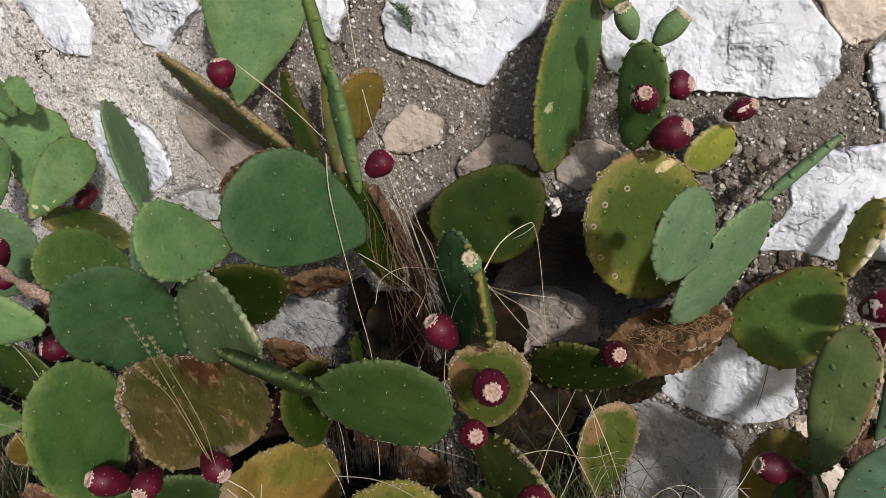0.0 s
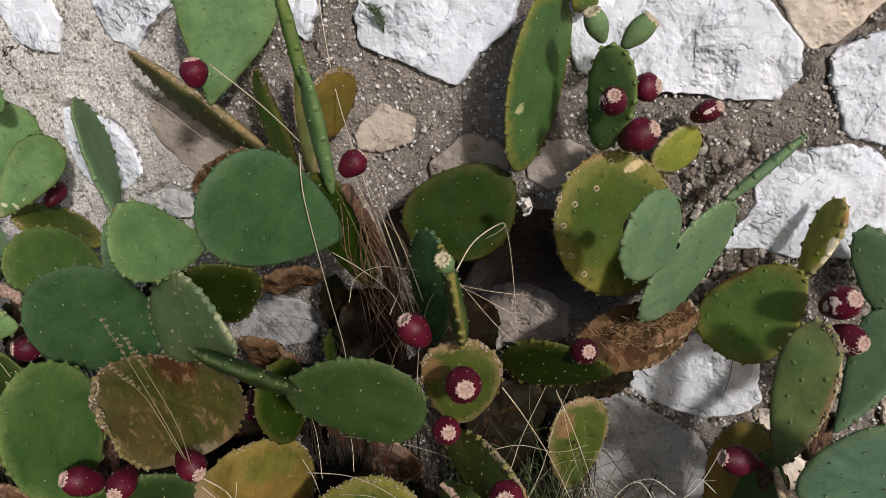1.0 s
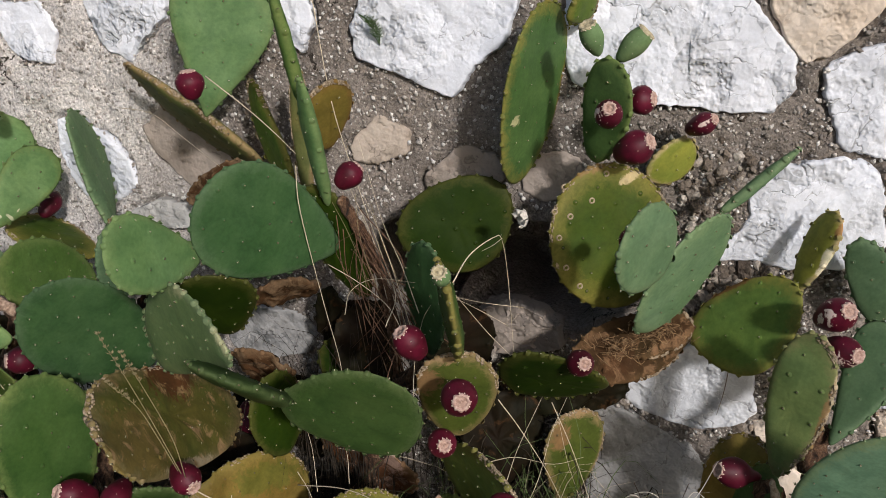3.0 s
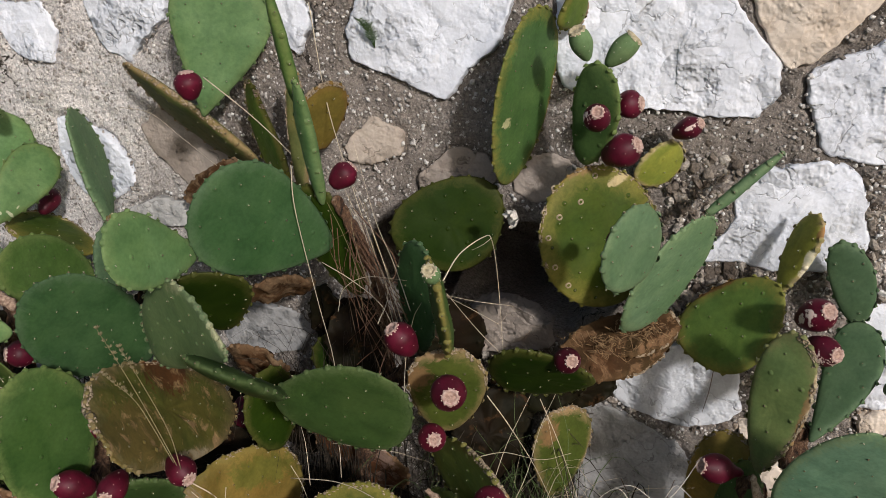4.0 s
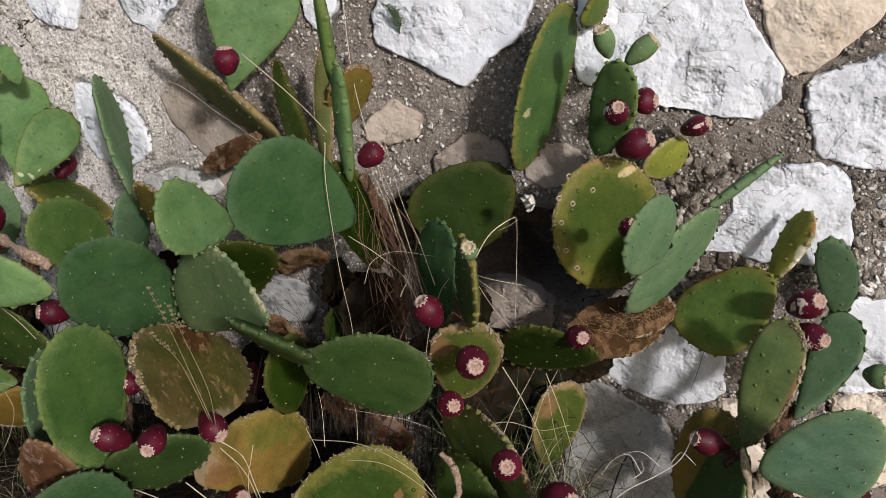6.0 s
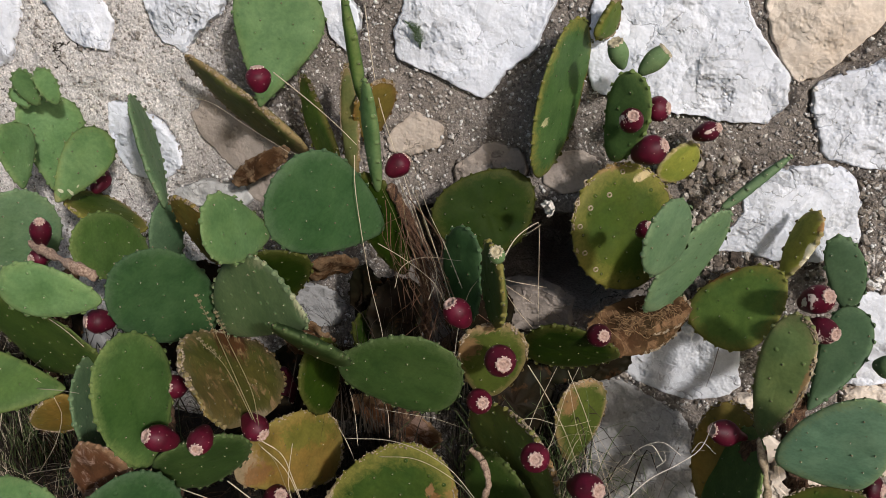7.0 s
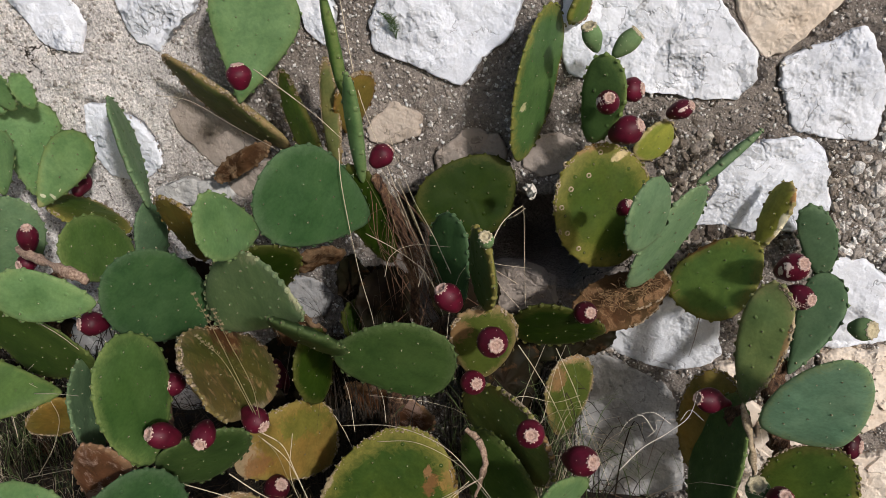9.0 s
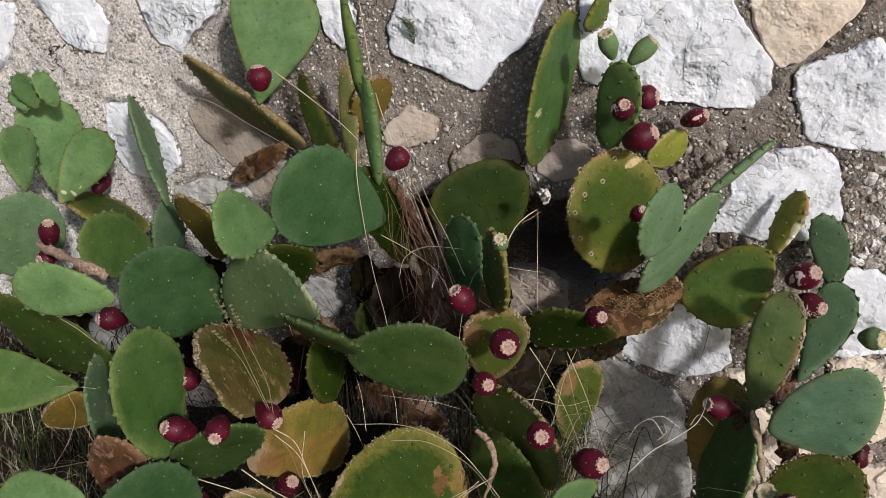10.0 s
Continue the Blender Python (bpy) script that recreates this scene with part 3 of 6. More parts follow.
def pad_mesh(shape, material, spots, swell=1.0):
    verts, faces, rims = [], [], []
    rs = [0.0, 0.2, 0.4, 0.58, 0.73, 0.85, 0.93, 0.98, 1.0]
    for side in (1, -1):
        start = len(verts)
        verts.append(shape.place(0.5, 0.0, side))
        rims.append(0.0)
        for r in rs[1:] if side == 1 else rs[1:-1]:
            for k in range(SEGS):
                verts.append(shape.place(2 * math.pi * k / SEGS, r, side))
                rims.append(r)
        n = len(rs) - (1 if side == 1 else 2)
        for k in range(SEGS):
            k2 = (k + 1) % SEGS
            f = (start, start + 1 + k2, start + 1 + k)
            faces.append(f if side == -1 else f[::-1])
            for i in range(n - 1):
                a = start + 1 + i * SEGS
                b = a + SEGS
                f = (a + k, a + k2, b + k2, b + k)
                faces.append(f if side == -1 else f[::-1])
        if side == 1:
            rim = start + 1 + (n - 1) * SEGS
        else:
            a = start + 1 + (n - 1) * SEGS
            for k in range(SEGS):
                k2 = (k + 1) % SEGS
                faces.append((a + k, a + k2, rim + k2, rim + k))
    rng = random.Random(shape.seed + 5)
    for c, n, on_rim in spots:
        w = rng.uniform(0.8, 1.2)
        if on_rim:
            knob(verts, faces, c, n, 0.0054 * w * swell, 0.0036 * w * swell)
        else:
            knob(verts, faces, c, n, 0.0044 * w * swell, 0.0012 * w * swell)
        rims.extend([1.0 if on_rim else 0.5] * 25)
    me = mesh_of("pad", verts, faces, material)
    co = np.array(verts)
    skin = np.stack([co[:, 0] / (shape.w / 2), co[:, 1] / shape.l, np.array(rims)], 1)
    me.attributes.new("skin", 'FLOAT_VECTOR', 'POINT').data.foreach_set("vector", skin.ravel().astype(np.float32))
    return me


def areole_mesh(shape, spots, pale):
    """Felted cushions on the swellings, or the pale bristles that stand in them."""
    rng = random.Random(shape.seed + 12)
    verts, faces = [], []
    for c, n, on_rim in spots:
        r = rng.uniform(0.0013, 0.0024)
        top = c + n * (0.0031 if on_rim else 0.0008)
        if not pale:
            nub(verts, faces, top, n, r * (1.1 if on_rim else 1.0), r * 0.9)
        elif rng.random() < (0.60 if on_rim else 0.38):
            for _ in range(2):
                d = (n + Vector((rng.uniform(-0.7, 0.7), rng.uniform(-0.2, 0.9), rng.uniform(-0.5, 0.5)))).normalized()
                nub(verts, faces, top + d * 0.0016, d, r * 0.42, 0.0016)
    return mesh_of("areole_felt", verts, faces, BRISTLE if pale else AREOLE)


def cork_mesh(shape, rng, sided=False):
    """Corky crust along part of the rim of an old pad, or in a broad band down one side."""
    verts, faces = [], []
    a0, a1, band = (0.35, 3.1, 0.08) if sided else (rng.uniform(0.9, 2.0), rng.uniform(4.0, 5.4), 0.06)
    for k in range(900 if sided else 300):
        th = a0 + (a1 - a0) * k / (899 if sided else 299) + rng.uniform(-0.03, 0.03)
        if noise.noise((th * 2.5, shape.seed, 0.0)) < -0.12:
            continue
        p = Vector(shape.place(th, 1.0 - band * rng.random() ** 1.8, rng.choice((1, -1))))
        out = Vector((math.sin(th), -math.cos(th), rng.uniform(-0.9, 0.9)))
        nub(verts, faces, p, out, rng.uniform(0.0014, 0.0030) if sided else rng.uniform(0.0018, 0.0048), rng.uniform(0.0008, 0.0018))
    return mesh_of("corky_rim", verts, faces, CORK)


PAD_WORDS = {
    "edged": "yellow-edged green", "banded": "green brown-edged", "laurel": "shade-darkened waxy green", "hoary": "greyish green cork-edged", "scuffed": "scuffed bright green", "corkside": "moss-green cork-edged", "scabbed": "olive-green scabbed", "withered": "withered yellow-brown", "flaky": "flaking rust-brown",
    "ivy": "shade-deepened green",
    "misty": "light-lifted glaucous grey-green", "scaly": "blue-green scaly-edged",
    "split": "lime-green split-edged", "spring": "sunlit yellowish green", "crusted": "green cork-crusted", "rotted": "rotted fibrous brown", "ruddy": "dried russet-brown",
    "leaf": "leaf-green waxy", "sage": "sage-green waxy", "lime": "yellowish lime-green",
    "fresh": "bright fresh green", "green": "mid-green waxy", "deep": "deep green", "dark": "dark shade-painted green", "blue": "blue-green waxy",
    "pale": "pale blue-green", "moss": "moss-green aged", "olive": "olive-green ageing", "yellow": "yellowed withering",
    "amber": "amber-brown dying", "rustdark": "shade-filling dark rusty brown", "rustgreen": "green pad with a rusty edge", "dead": "dried brown dead",
}
pad_count = 0


def pad(plant, look_of, base, tip, face, width, thick=0.021, cup=0.25, egg=0.35, neck=0.0, bend=0.0, full=0.0):
    """One pad from its joint to its tip, with its face turned along face."""
    global pad_count
    pad_count += 1
    b, t, n = Vector(base), Vector(tip), Vector(face)
    y = (t - b).normalized()
    z = (n - y * n.dot(y)).normalized()
    x = y.cross(z)
    m = Matrix((x, y, z)).transposed().to_4x4()
    m.translation = b
    shape = PadShape((t - b).length, width, thick, pad_count * 7 + 3, cup, egg, 1.0 if look_of in ("dead", "rustdark", "rotted") else 0.45 if look_of in ("flaky", "withered", "ruddy") else 0.0, neck, bend, full)
    spots = spots_of(shape)
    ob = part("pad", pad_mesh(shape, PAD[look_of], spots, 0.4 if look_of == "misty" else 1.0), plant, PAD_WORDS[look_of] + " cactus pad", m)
    if look_of not in ("dead", "rotted", "ruddy", "rustdark"):
        part("areole_felt", areole_mesh(shape, spots, False), ob, "tiny dark felted spots", kind="stuff")
        part("bristle_tuft", areole_mesh(shape, spots, True), ob, "tiny pale bristles", kind="stuff")
    if look_of in ("rotted", "flaky", "rustgreen", "crusted", "moss", "corkside", "hoary", "scabbed", "olive", "yellow", "withered", "amber"):
        part("corky_rim", cork_mesh(shape, random.Random(pad_count), look_of in ("corkside", "hoary")), ob, "corky brown scabs along the edge", kind="stuff")
    return ob


# ---- fruits ----
def fruit_mesh(length, radius, seed, material, neck=0.45, taper=0.56, pear=1.2):
    verts, faces = [], []
    sides, prof = 20, []
    for i in range(13):
        s = i / 12
        r = neck + (1 - neck) * math.sin(min(1.0, s / 0.62) * math.pi / 2) ** pear
        if s > 0.62:
            r *= 1 - taper * ((s - 0.62) / 0.38) ** 2.0
        if i == 0:
            r *= 0.55
        prof.append((s * length, r * radius))
    for zz, r in prof:
        for k in range(sides):
            t = 2 * math.pi * k / sides
            w = 1 + 0.03 * rough((math.cos(t), math.sin(t), zz * 20), 1.5, seed, 2)
            verts.append((r * w * math.cos(t), r * w * math.sin(t), zz))
    for i in range(12):
        for k in range(sides):
            k2 = (k + 1) % sides
            faces.append((i * sides + k, i * sides + k2, (i + 1) * sides + k2, (i + 1) * sides + k))
    faces.append(tuple(range(sides))[::-1])
    return mesh_of("fruit", verts, faces, material), prof[-1][1]


def crown_mesh(z, r, seed, material):
    """The pale flower scar: a ragged lip round a sunken disc."""
    rng = random.Random(seed)
    verts, faces = [], []
    sides = 24
    rings = ((1.06, -0.0025), (1.10, 0.001), (0.86, 0.0022), (0.66, -0.0015))
    for q, dz in rings:
        for k in range(sides):
            t = 2 * math.pi * k / sides
            jag = 1 + (0.10 * math.sin(k * 2.1 + seed) + rng.uniform(-0.07, 0.07) if q > 0.7 else 0)
            verts.append((q * jag * r * math.cos(t), q * jag * r * math.sin(t), z + dz + rng.uniform(-0.0006, 0.0006)))
    for i in range(len(rings) - 1):
        for k in range(sides):
            k2 = (k + 1) % sides
            faces.append((i * sides + k, i * sides + k2, (i + 1) * sides + k2, (i + 1) * sides + k))
    return mesh_of("crown", verts, faces, material)


def pit_mesh(z, r, seed, material):
    verts, faces = [(0, 0, z + 0.0012)], []
    sides = 20
    for q, dz in ((0.2, -0.0002), (0.42, -0.0024), (0.68, -0.0014)):
        for k in range(sides):
            t = 2 * math.pi * k / sides
            verts.append((q * r * math.cos(t), q * r * math.sin(t), z + dz))
    for k in range(sides):
        k2 = (k + 1) % sides
        faces.append((0, 1 + k, 1 + k2))
        for i in range(2):
            a = 1 + i * sides
            faces.append((a + k, a + sides + k, a + sides + k2, a + k2))
    return mesh_of("scar", verts, faces, material)


def glochid_mesh(length, radius, top, seed):
    rng = random.Random(seed)
    verts, faces = [], []
    for k in range(11):
        t = 2 * math.pi * k / 11
        nub(verts, faces, (1.12 * top * math.cos(t), 1.12 * top * math.sin(t), length * 0.975), (math.cos(t), math.sin(t), 0.6), 0.0014, 0.002)
    for i in range(3):
        for k in range(5):
            t = 2 * math.pi * (k + 0.5 * i + rng.uniform(-0.35, 0.35)) / 5
            s = 0.42 + 0.19 * i
            r = radius * (1.0 if s < 0.66 else 1 - 0.56 * ((s - 0.62) / 0.38) ** 2.0)
            nub(verts, faces, (r * math.cos(t), r * math.sin(t), s * length), (math.cos(t), math.sin(t), 0), 0.0008, 0.0010)
    return mesh_of("bristle_tuft", verts, faces, GLOCHID)


fruit_count = 0


def fruit(plant, base, crown, radius=0.025, ripe=True, neck=0.45, peeled=False, pear=1.2):
    global fruit_count
    fruit_count += 1
    b, c = Vector(base), Vector(crown)
    m = (c - b).to_track_quat('Z', 'Y').to_matrix().to_4x4()
    m.translation = b
    length = (c - b).length
    me, top = fruit_mesh(length, radius, fruit_count, PEELED if peeled else FRUIT if ripe else BUD, neck if ripe else 0.36, 0.56 if ripe else 0.30, pear)
    ob = part("fruit", me, plant, "half-peeled crimson prickly pear" if peeled else "ripe crimson prickly pear" if ripe else "unripe green prickly pear", m)
    part("crown", crown_mesh(length, top, fruit_count, CROWN if ripe else CROWN_TAN), ob, "pale ragged flower scar")
    part("scar", pit_mesh(length, top, fruit_count, CROWN_PIT if ripe else CROWN_TAN), ob)
    part("bristle_tuft", glochid_mesh(length, radius, top, fruit_count), ob, "pale bristle tufts", kind="stuff")
    return ob


# ---- wall ----
# Cavities added to the wall in place of the shade behind pads.
SHADE_HOLLOWS = ((0.105, 0.655, 0.200, 0.115), (-0.135, 0.600, 0.100, 0.150))


def shade_hollow_at(x, z):
    return any(((x - hx) / rx) ** 2 + ((z - hz) / rz) ** 2 < 1.4 for hx, hz, rx, rz in SHADE_HOLLOWS)


WALL_EDGES = []
UNDER_STONE = []
WALL = new("wall_north")
stone_count = 0


def stone(kind, corners, proud=0.012, crag=0.22):
    """A facing stone with the given corners (x, z) on the wall, rounded, chipped and standing proud."""
    global stone_count
    stone_count += 1
    seed = stone_count
    cs = [Vector((x, z)) for x, z in corners]
    cen = sum(cs, Vector((0, 0))) / len(cs)
    # soften the corners, then walk round in even steps
    poly = cs
    for cut in (0.07, 0.2):
        poly = [v for p, q in zip(poly, poly[1:] + poly[:1]) for v in (p.lerp(q, cut), p.lerp(q, 1 - cut))]
    total = sum((q - p).length for p, q in zip(poly, poly[1:] + poly[:1]))
    steps = max(60, min(200, int(total / 0.006)))
    ring, run, k = [], 0.0, 0
    for p, q in zip(poly, poly[1:] + poly[:1]):
        d = (q - p).length
        while k < steps and k * total / steps < run + d - 1e-9:
            a = p.lerp(q, (k * total / steps - run) / d)
            w = 0.013 * rough((a.x, a.y, 0), 11.0, seed, 4) + 0.004 * rough((a.x, a.y, 0), 60.0, seed + 2, 2)
            ring.append(a + (a - cen).normalized() * w)
            k += 1
        run += d
    m = len(ring)
    WALL_EDGES.append((np.array([tuple(p) for p in ring]), tuple(cen)))
    rng = random.Random(seed)
    size = max((p - cen).length for p in ring)
    planes = [(rng.uniform(-1, 1) * 0.010 / size, rng.uniform(-1, 1) * 0.010 / size, rng.uniform(-0.002, 0.007)) for _ in range(9)]

    def height(p, e):
        d = p - cen
        h = min(a * d.x + b * d.y + c for a, b, c in planes)
        h += 0.002 * rough((p.x, p.y, 0), 9.0, seed, 3) - 0.0020 * abs(rough((p.x, p.y, 0), 26.0, seed + 5, 4))
        if crag:
            grain = 24 if crag > 0.5 else 15
            spot = Vector((p.x * grain, p.y * grain, seed))
            near = noise.voronoi(spot)[1][0]
            tilt = noise.noise_vector(near * 3.7)
            h += crag * (0.022 * (tilt.x * (spot.x - near.x) + tilt.y * (spot.y - near.y)) + 0.012 * tilt.z)
        lip = min(1.0, e * size / 0.007)
        return (proud + max(h, -0.6 * proud)) * (1 - (1 - lip) ** 2)

    verts, faces = [], []
    qs = [1.0, 1.0, 0.99, 0.975, 0.955, 0.93] + [0.90 - 0.04 * i for i in range(22)]
    for i, q in enumerate(qs):
        for p in ring:
            v = cen + (p - cen) * q
            y = 0.03 if i == 0 else -height(v, 1 - q) + 0.002
            verts.append((v.x, y, v.y))
    verts.append((cen.x, -height(cen, 1.0), cen.y))
    for i in range(len(qs) - 1):
        for k in range(m):
            k2 = (k + 1) % m
            faces.append((i * m + k, i * m + k2, (i + 1) * m + k2, (i + 1) * m + k))
    o = (len(qs) - 1) * m
    for k in range(m):
        faces.append((o + k, o + (k + 1) % m, len(verts) - 1))
    if sum((ring[i].x * ring[(i + 1) % m].y - ring[(i + 1) % m].x * ring[i].y) for i in range(m)) < 0:
        faces = [f[::-1] for f in faces]
    return part("stone", mesh_of("stone", verts, faces, STONE[kind], crag < 0.5), WALL)


def wall():
    """Mortared rubble wall: its mortar body, sunk into dark gaps along the stones."""
    x0, x1, z0, z1 = -1.75, 1.25, -0.1, 1.6
    nx, nz = 600, 340
    gx, gz = np.meshgrid(np.linspace(x0, x1, nx + 1), np.linspace(z0, z1, nz + 1))
    near = np.full(gx.shape, 9.0)
    inside = np.zeros(gx.shape, bool)
    for ring, cen in WALL_EDGES:
        lo, hi = ring.min(0) - 0.03, ring.max(0) + 0.03
        box = (gx > lo[0]) & (gx < hi[0]) & (gz > lo[1]) & (gz < hi[1])
        px, pz = gx[box], gz[box]
        d = np.full(px.shape, 9.0)
        for q, w in zip(ring, np.roll(ring, -1, 0)):
            e = w - q
            t = np.clip(((px - q[0]) * e[0] + (pz - q[1]) * e[1]) / max(e @ e, 1e-9), 0, 1)
            d = np.minimum(d, np.hypot(px - q[0] - t * e[0], pz - q[1] - t * e[1]))
        near[box] = np.minimum(near[box], d)
        odd = np.zeros(px.shape, bool)
        for q, w in zip(ring, np.roll(ring, -1, 0)):
            if q[1] != w[1]:
                odd ^= ((q[1] > pz) != (w[1] > pz)) & (px < (w[0] - q[0]) * (pz - q[1]) / (w[1] - q[1]) + q[0])
        inside[box] |= odd
    verts = []
    UNDER_STONE.append((x0, z0, (x1 - x0) / nx, (z1 - z0) / nz, inside))
    for x, z, d, under in zip(gx.ravel().tolist(), gz.ravel().tolist(), near.ravel().tolist(), inside.ravel().tolist()):
        y = 0.010 * rough((x, z, 0), 4.0, 1, 3) + 0.006 * rough((x, z, 0), 28.0, 2, 3)
        if d < 0.03:
            y += max(0.0, 0.012 + 0.03 * noise.noise((x * 9, z * 9, 5.0))) * math.exp(-(d / 0.008) ** 2)
        # Sink the added cavities so they read as deep shade.
        hole = max(1 - ((x - hx) / rx) ** 2 - ((z - hz) / rz) ** 2 for hx, hz, rx, rz in SHADE_HOLLOWS) + 0.35 * noise.noise((x * 14, z * 14, 2.0))
        if hole > 0:
            y += 0.36 * min(1.0, hole * 2.2)
        verts.append((x, max(y, 0.004) if under else y, z))
    a = (np.arange(nz)[:, None] * (nx + 1) + np.arange(nx)[None]).ravel()
    faces = np.stack([a, a + 1, a + nx + 2, a + nx + 1], 1).tolist()
    # the far ends, the top and the back
    o = len(verts)
    X0, X1, T = -6.0, 6.0, 0.45
    verts += [(X0, 0, -0.3), (X1, 0, -0.3), (X1, 0, z1), (X0, 0, z1), (X0, T, -0.3), (X1, T, -0.3), (X1, T, z1), (X0, T, z1)]
    verts += [(x0, 0, -0.3), (x0, 0, z1), (x1, 0, -0.3), (x1, 0, z1)]
    faces += [(o, o + 8, o + 9, o + 3), (o + 10, o + 1, o + 2, o + 11), (o + 3, o + 2, o + 6, o + 7), (o + 5, o + 4, o + 7, o + 6), (o, o + 3, o + 7, o + 4), (o + 1, o + 5, o + 6, o + 2)]
    me = mesh_of("mortar", verts, faces, MORTAR)
    tagged(WALL, "old rubble wall of pale limestone set in grey pebbly mortar", "wall", kind="structure")
    return part("mortar", me, WALL, "grey pebbly weathered mortar")


def lie(x, y):
    """Height of the soil: a dark litter bank added as shade against the wall foot."""
    if abs(x) > 3 or y < -3:
        return 0.0
    bank = 0.15 * max(0.0, min(1.0, (0.25 - x) / 0.3)) * math.exp(-((y / 0.30) ** 2))
    return 0.025 * rough((x, y, 0), 2.5, 9, 3) + bank * (0.8 + 0.5 * noise.noise((x * 5, y * 5, 0)))


def ground():
    """One sheet: fine soil near the wall, then out to the horizon."""
    xs = [-300, -60, -12, -4] + [-2 + 0.06 * i for i in range(68)] + [4, 12, 60, 300]
    ys = [-600, -120, -30, -8, -4] + [-2.4 + 0.06 * i for i in range(41)] + [0.03, 0.6, 4, 30, 120, 600]
    verts, faces = [], []
    for y in ys:
        for x in xs:
            z = lie(x, y)
            verts.append((x, y, z))
    w = len(xs)
    for j in range(len(ys) - 1):
        for i in range(w - 1):
            a = j * w + i
            faces.append((a, a + 1, a + w + 1, a + w))
    return tagged(new("ground", mesh_of("ground", verts, faces, SOIL)), "dry brown soil with litter at the foot of the wall", "ground", kind="structure")


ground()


# facing stones
stone("white", [(-1.464, 1.166), (-1.161, 1.175), (-1.177, 1.103), (-1.226, 1.017), (-1.297, 0.994), (-1.403, 1.001), (-1.443, 1.062)])
stone("white", [(-1.119, 1.190), (-0.950, 1.194), (-0.922, 1.127), (-0.940, 1.057), (-1.014, 1.071), (-1.071, 1.129)])
stone("white", [(-0.833, 1.197), (-0.623, 1.215), (-0.636, 1.151), (-0.701, 1.109), (-0.735, 1.064), (-0.793, 1.090), (-0.822, 1.145)])
stone("white", [(-1.669, 0.940), (-1.461, 0.890), (-1.403, 0.878), (-1.385, 0.751), (-1.448, 0.660), (-1.586, 0.700), (-1.728, 0.716)])
stone("white", [(-0.959, 0.934), (-0.903, 0.946), (-0.823, 0.888), (-0.776, 0.855), (-0.774, 0.793), (-0.825, 0.762), (-0.921, 0.761), (-0.948, 0.800), (-0.960, 0.869)])
stone("grey", [(-0.800, 0.735), (-0.723, 0.762), (-0.620, 0.763), (-0.594, 0.739), (-0.604, 0.710), (-0.701, 0.702), (-0.800, 0.702)])
stone("brown", [(-0.736, 0.924), (-0.680, 0.968), (-0.607, 0.928), (-0.493, 0.873), (-0.576, 0.820), (-0.630, 0.799), (-0.716, 0.864)], proud=0.005)
stone("brown", [(-0.620, 0.799), (-0.471, 0.812), (-0.456, 0.774), (-0.575, 0.716), (-0.624, 0.741)], proud=0.005)
stone("white", [(-0.417, 1.195), (-0.337, 1.197), (-0.315, 1.138), (-0.337, 1.073), (-0.382, 1.111)])
stone("white", [(-0.246, 1.129), (-0.205, 1.235), (0.112, 1.242), (0.089, 1.160), (0.072, 1.103), (0.020, 1.059), (-0.039, 0.995), (-0.114, 1.018), (-0.226, 1.072)])
stone("pink", [(-0.268, 0.899), (-0.197, 0.958), (-0.130, 0.930), (-0.129, 0.882), (-0.203, 0.863), (-0.257, 0.864)], proud=0.005)
stone("brown", [(-0.100, 0.848), (-0.024, 0.894), (0.045, 0.894), (0.056, 0.840), (-0.042, 0.803), (-0.099, 0.804)], proud=0.005)
stone("white", [(0.181, 1.243), (0.433, 1.257), (0.504, 1.130), (0.554, 1.072), (0.553, 1.020), (0.525, 0.979), (0.437, 0.975), (0.371, 0.988), (0.316, 0.990), (0.187, 1.020), (0.159, 1.114)])
stone("beige", [(0.487, 1.249), (0.718, 1.253), (0.687, 1.157), (0.652, 1.126), (0.603, 1.078), (0.567, 1.063), (0.529, 1.089), (0.506, 1.141)])
stone("white", [(0.593, 1.013), (0.596, 1.050), (0.635, 1.086), (0.739, 1.133), (0.798, 1.010), (0.781, 0.906), (0.689, 0.904), (0.628, 0.923)])
stone("white", [(0.445, 0.710), (0.496, 0.780), (0.494, 0.859), (0.541, 0.900), (0.611, 0.899), (0.669, 0.904), (0.705, 0.870), (0.724, 0.745), (0.661, 0.702), (0.557, 0.704), (0.513, 0.715)])
stone("white", [(0.725, 0.657), (0.808, 0.655), (0.895, 0.592), (0.899, 0.471), (0.744, 0.442), (0.694, 0.497)])
# These three stones wear the tones that include plant shade.
stone("dimmed", [(0.273, 0.441), (0.352, 0.508), (0.454, 0.549), (0.530, 0.513), (0.554, 0.404), (0.477, 0.357), (0.379, 0.366), (0.312, 0.393)])
stone("shaded", [(0.238, 0.393), (0.337, 0.370), (0.427, 0.321), (0.469, 0.235), (0.496, 0.030), (0.213, -0.066), (0.226, 0.197)])
stone("shaded", [(-0.603, 0.445), (-0.552, 0.510), (-0.470, 0.532), (-0.385, 0.522), (-0.352, 0.480), (-0.384, 0.424), (-0.470, 0.408), (-0.565, 0.420)])
stone("brown", [(-0.018, 0.560), (0.030, 0.592), (0.085, 0.600), (0.140, 0.584), (0.178, 0.559), (0.182, 0.512), (0.114, 0.488), (0.033, 0.480), (-0.015, 0.509)], proud=0.03, crag=1.0)
stone("beige", [(0.556, 0.244), (0.698, 0.186), (0.716, 0.060), (0.591, 0.016)], proud=0.022, crag=0.6)
stone("beige", [(0.744, 0.438), (0.882, 0.466), (0.952, 0.293), (0.823, 0.225), (0.776, 0.308)], proud=0.022, crag=0.6)
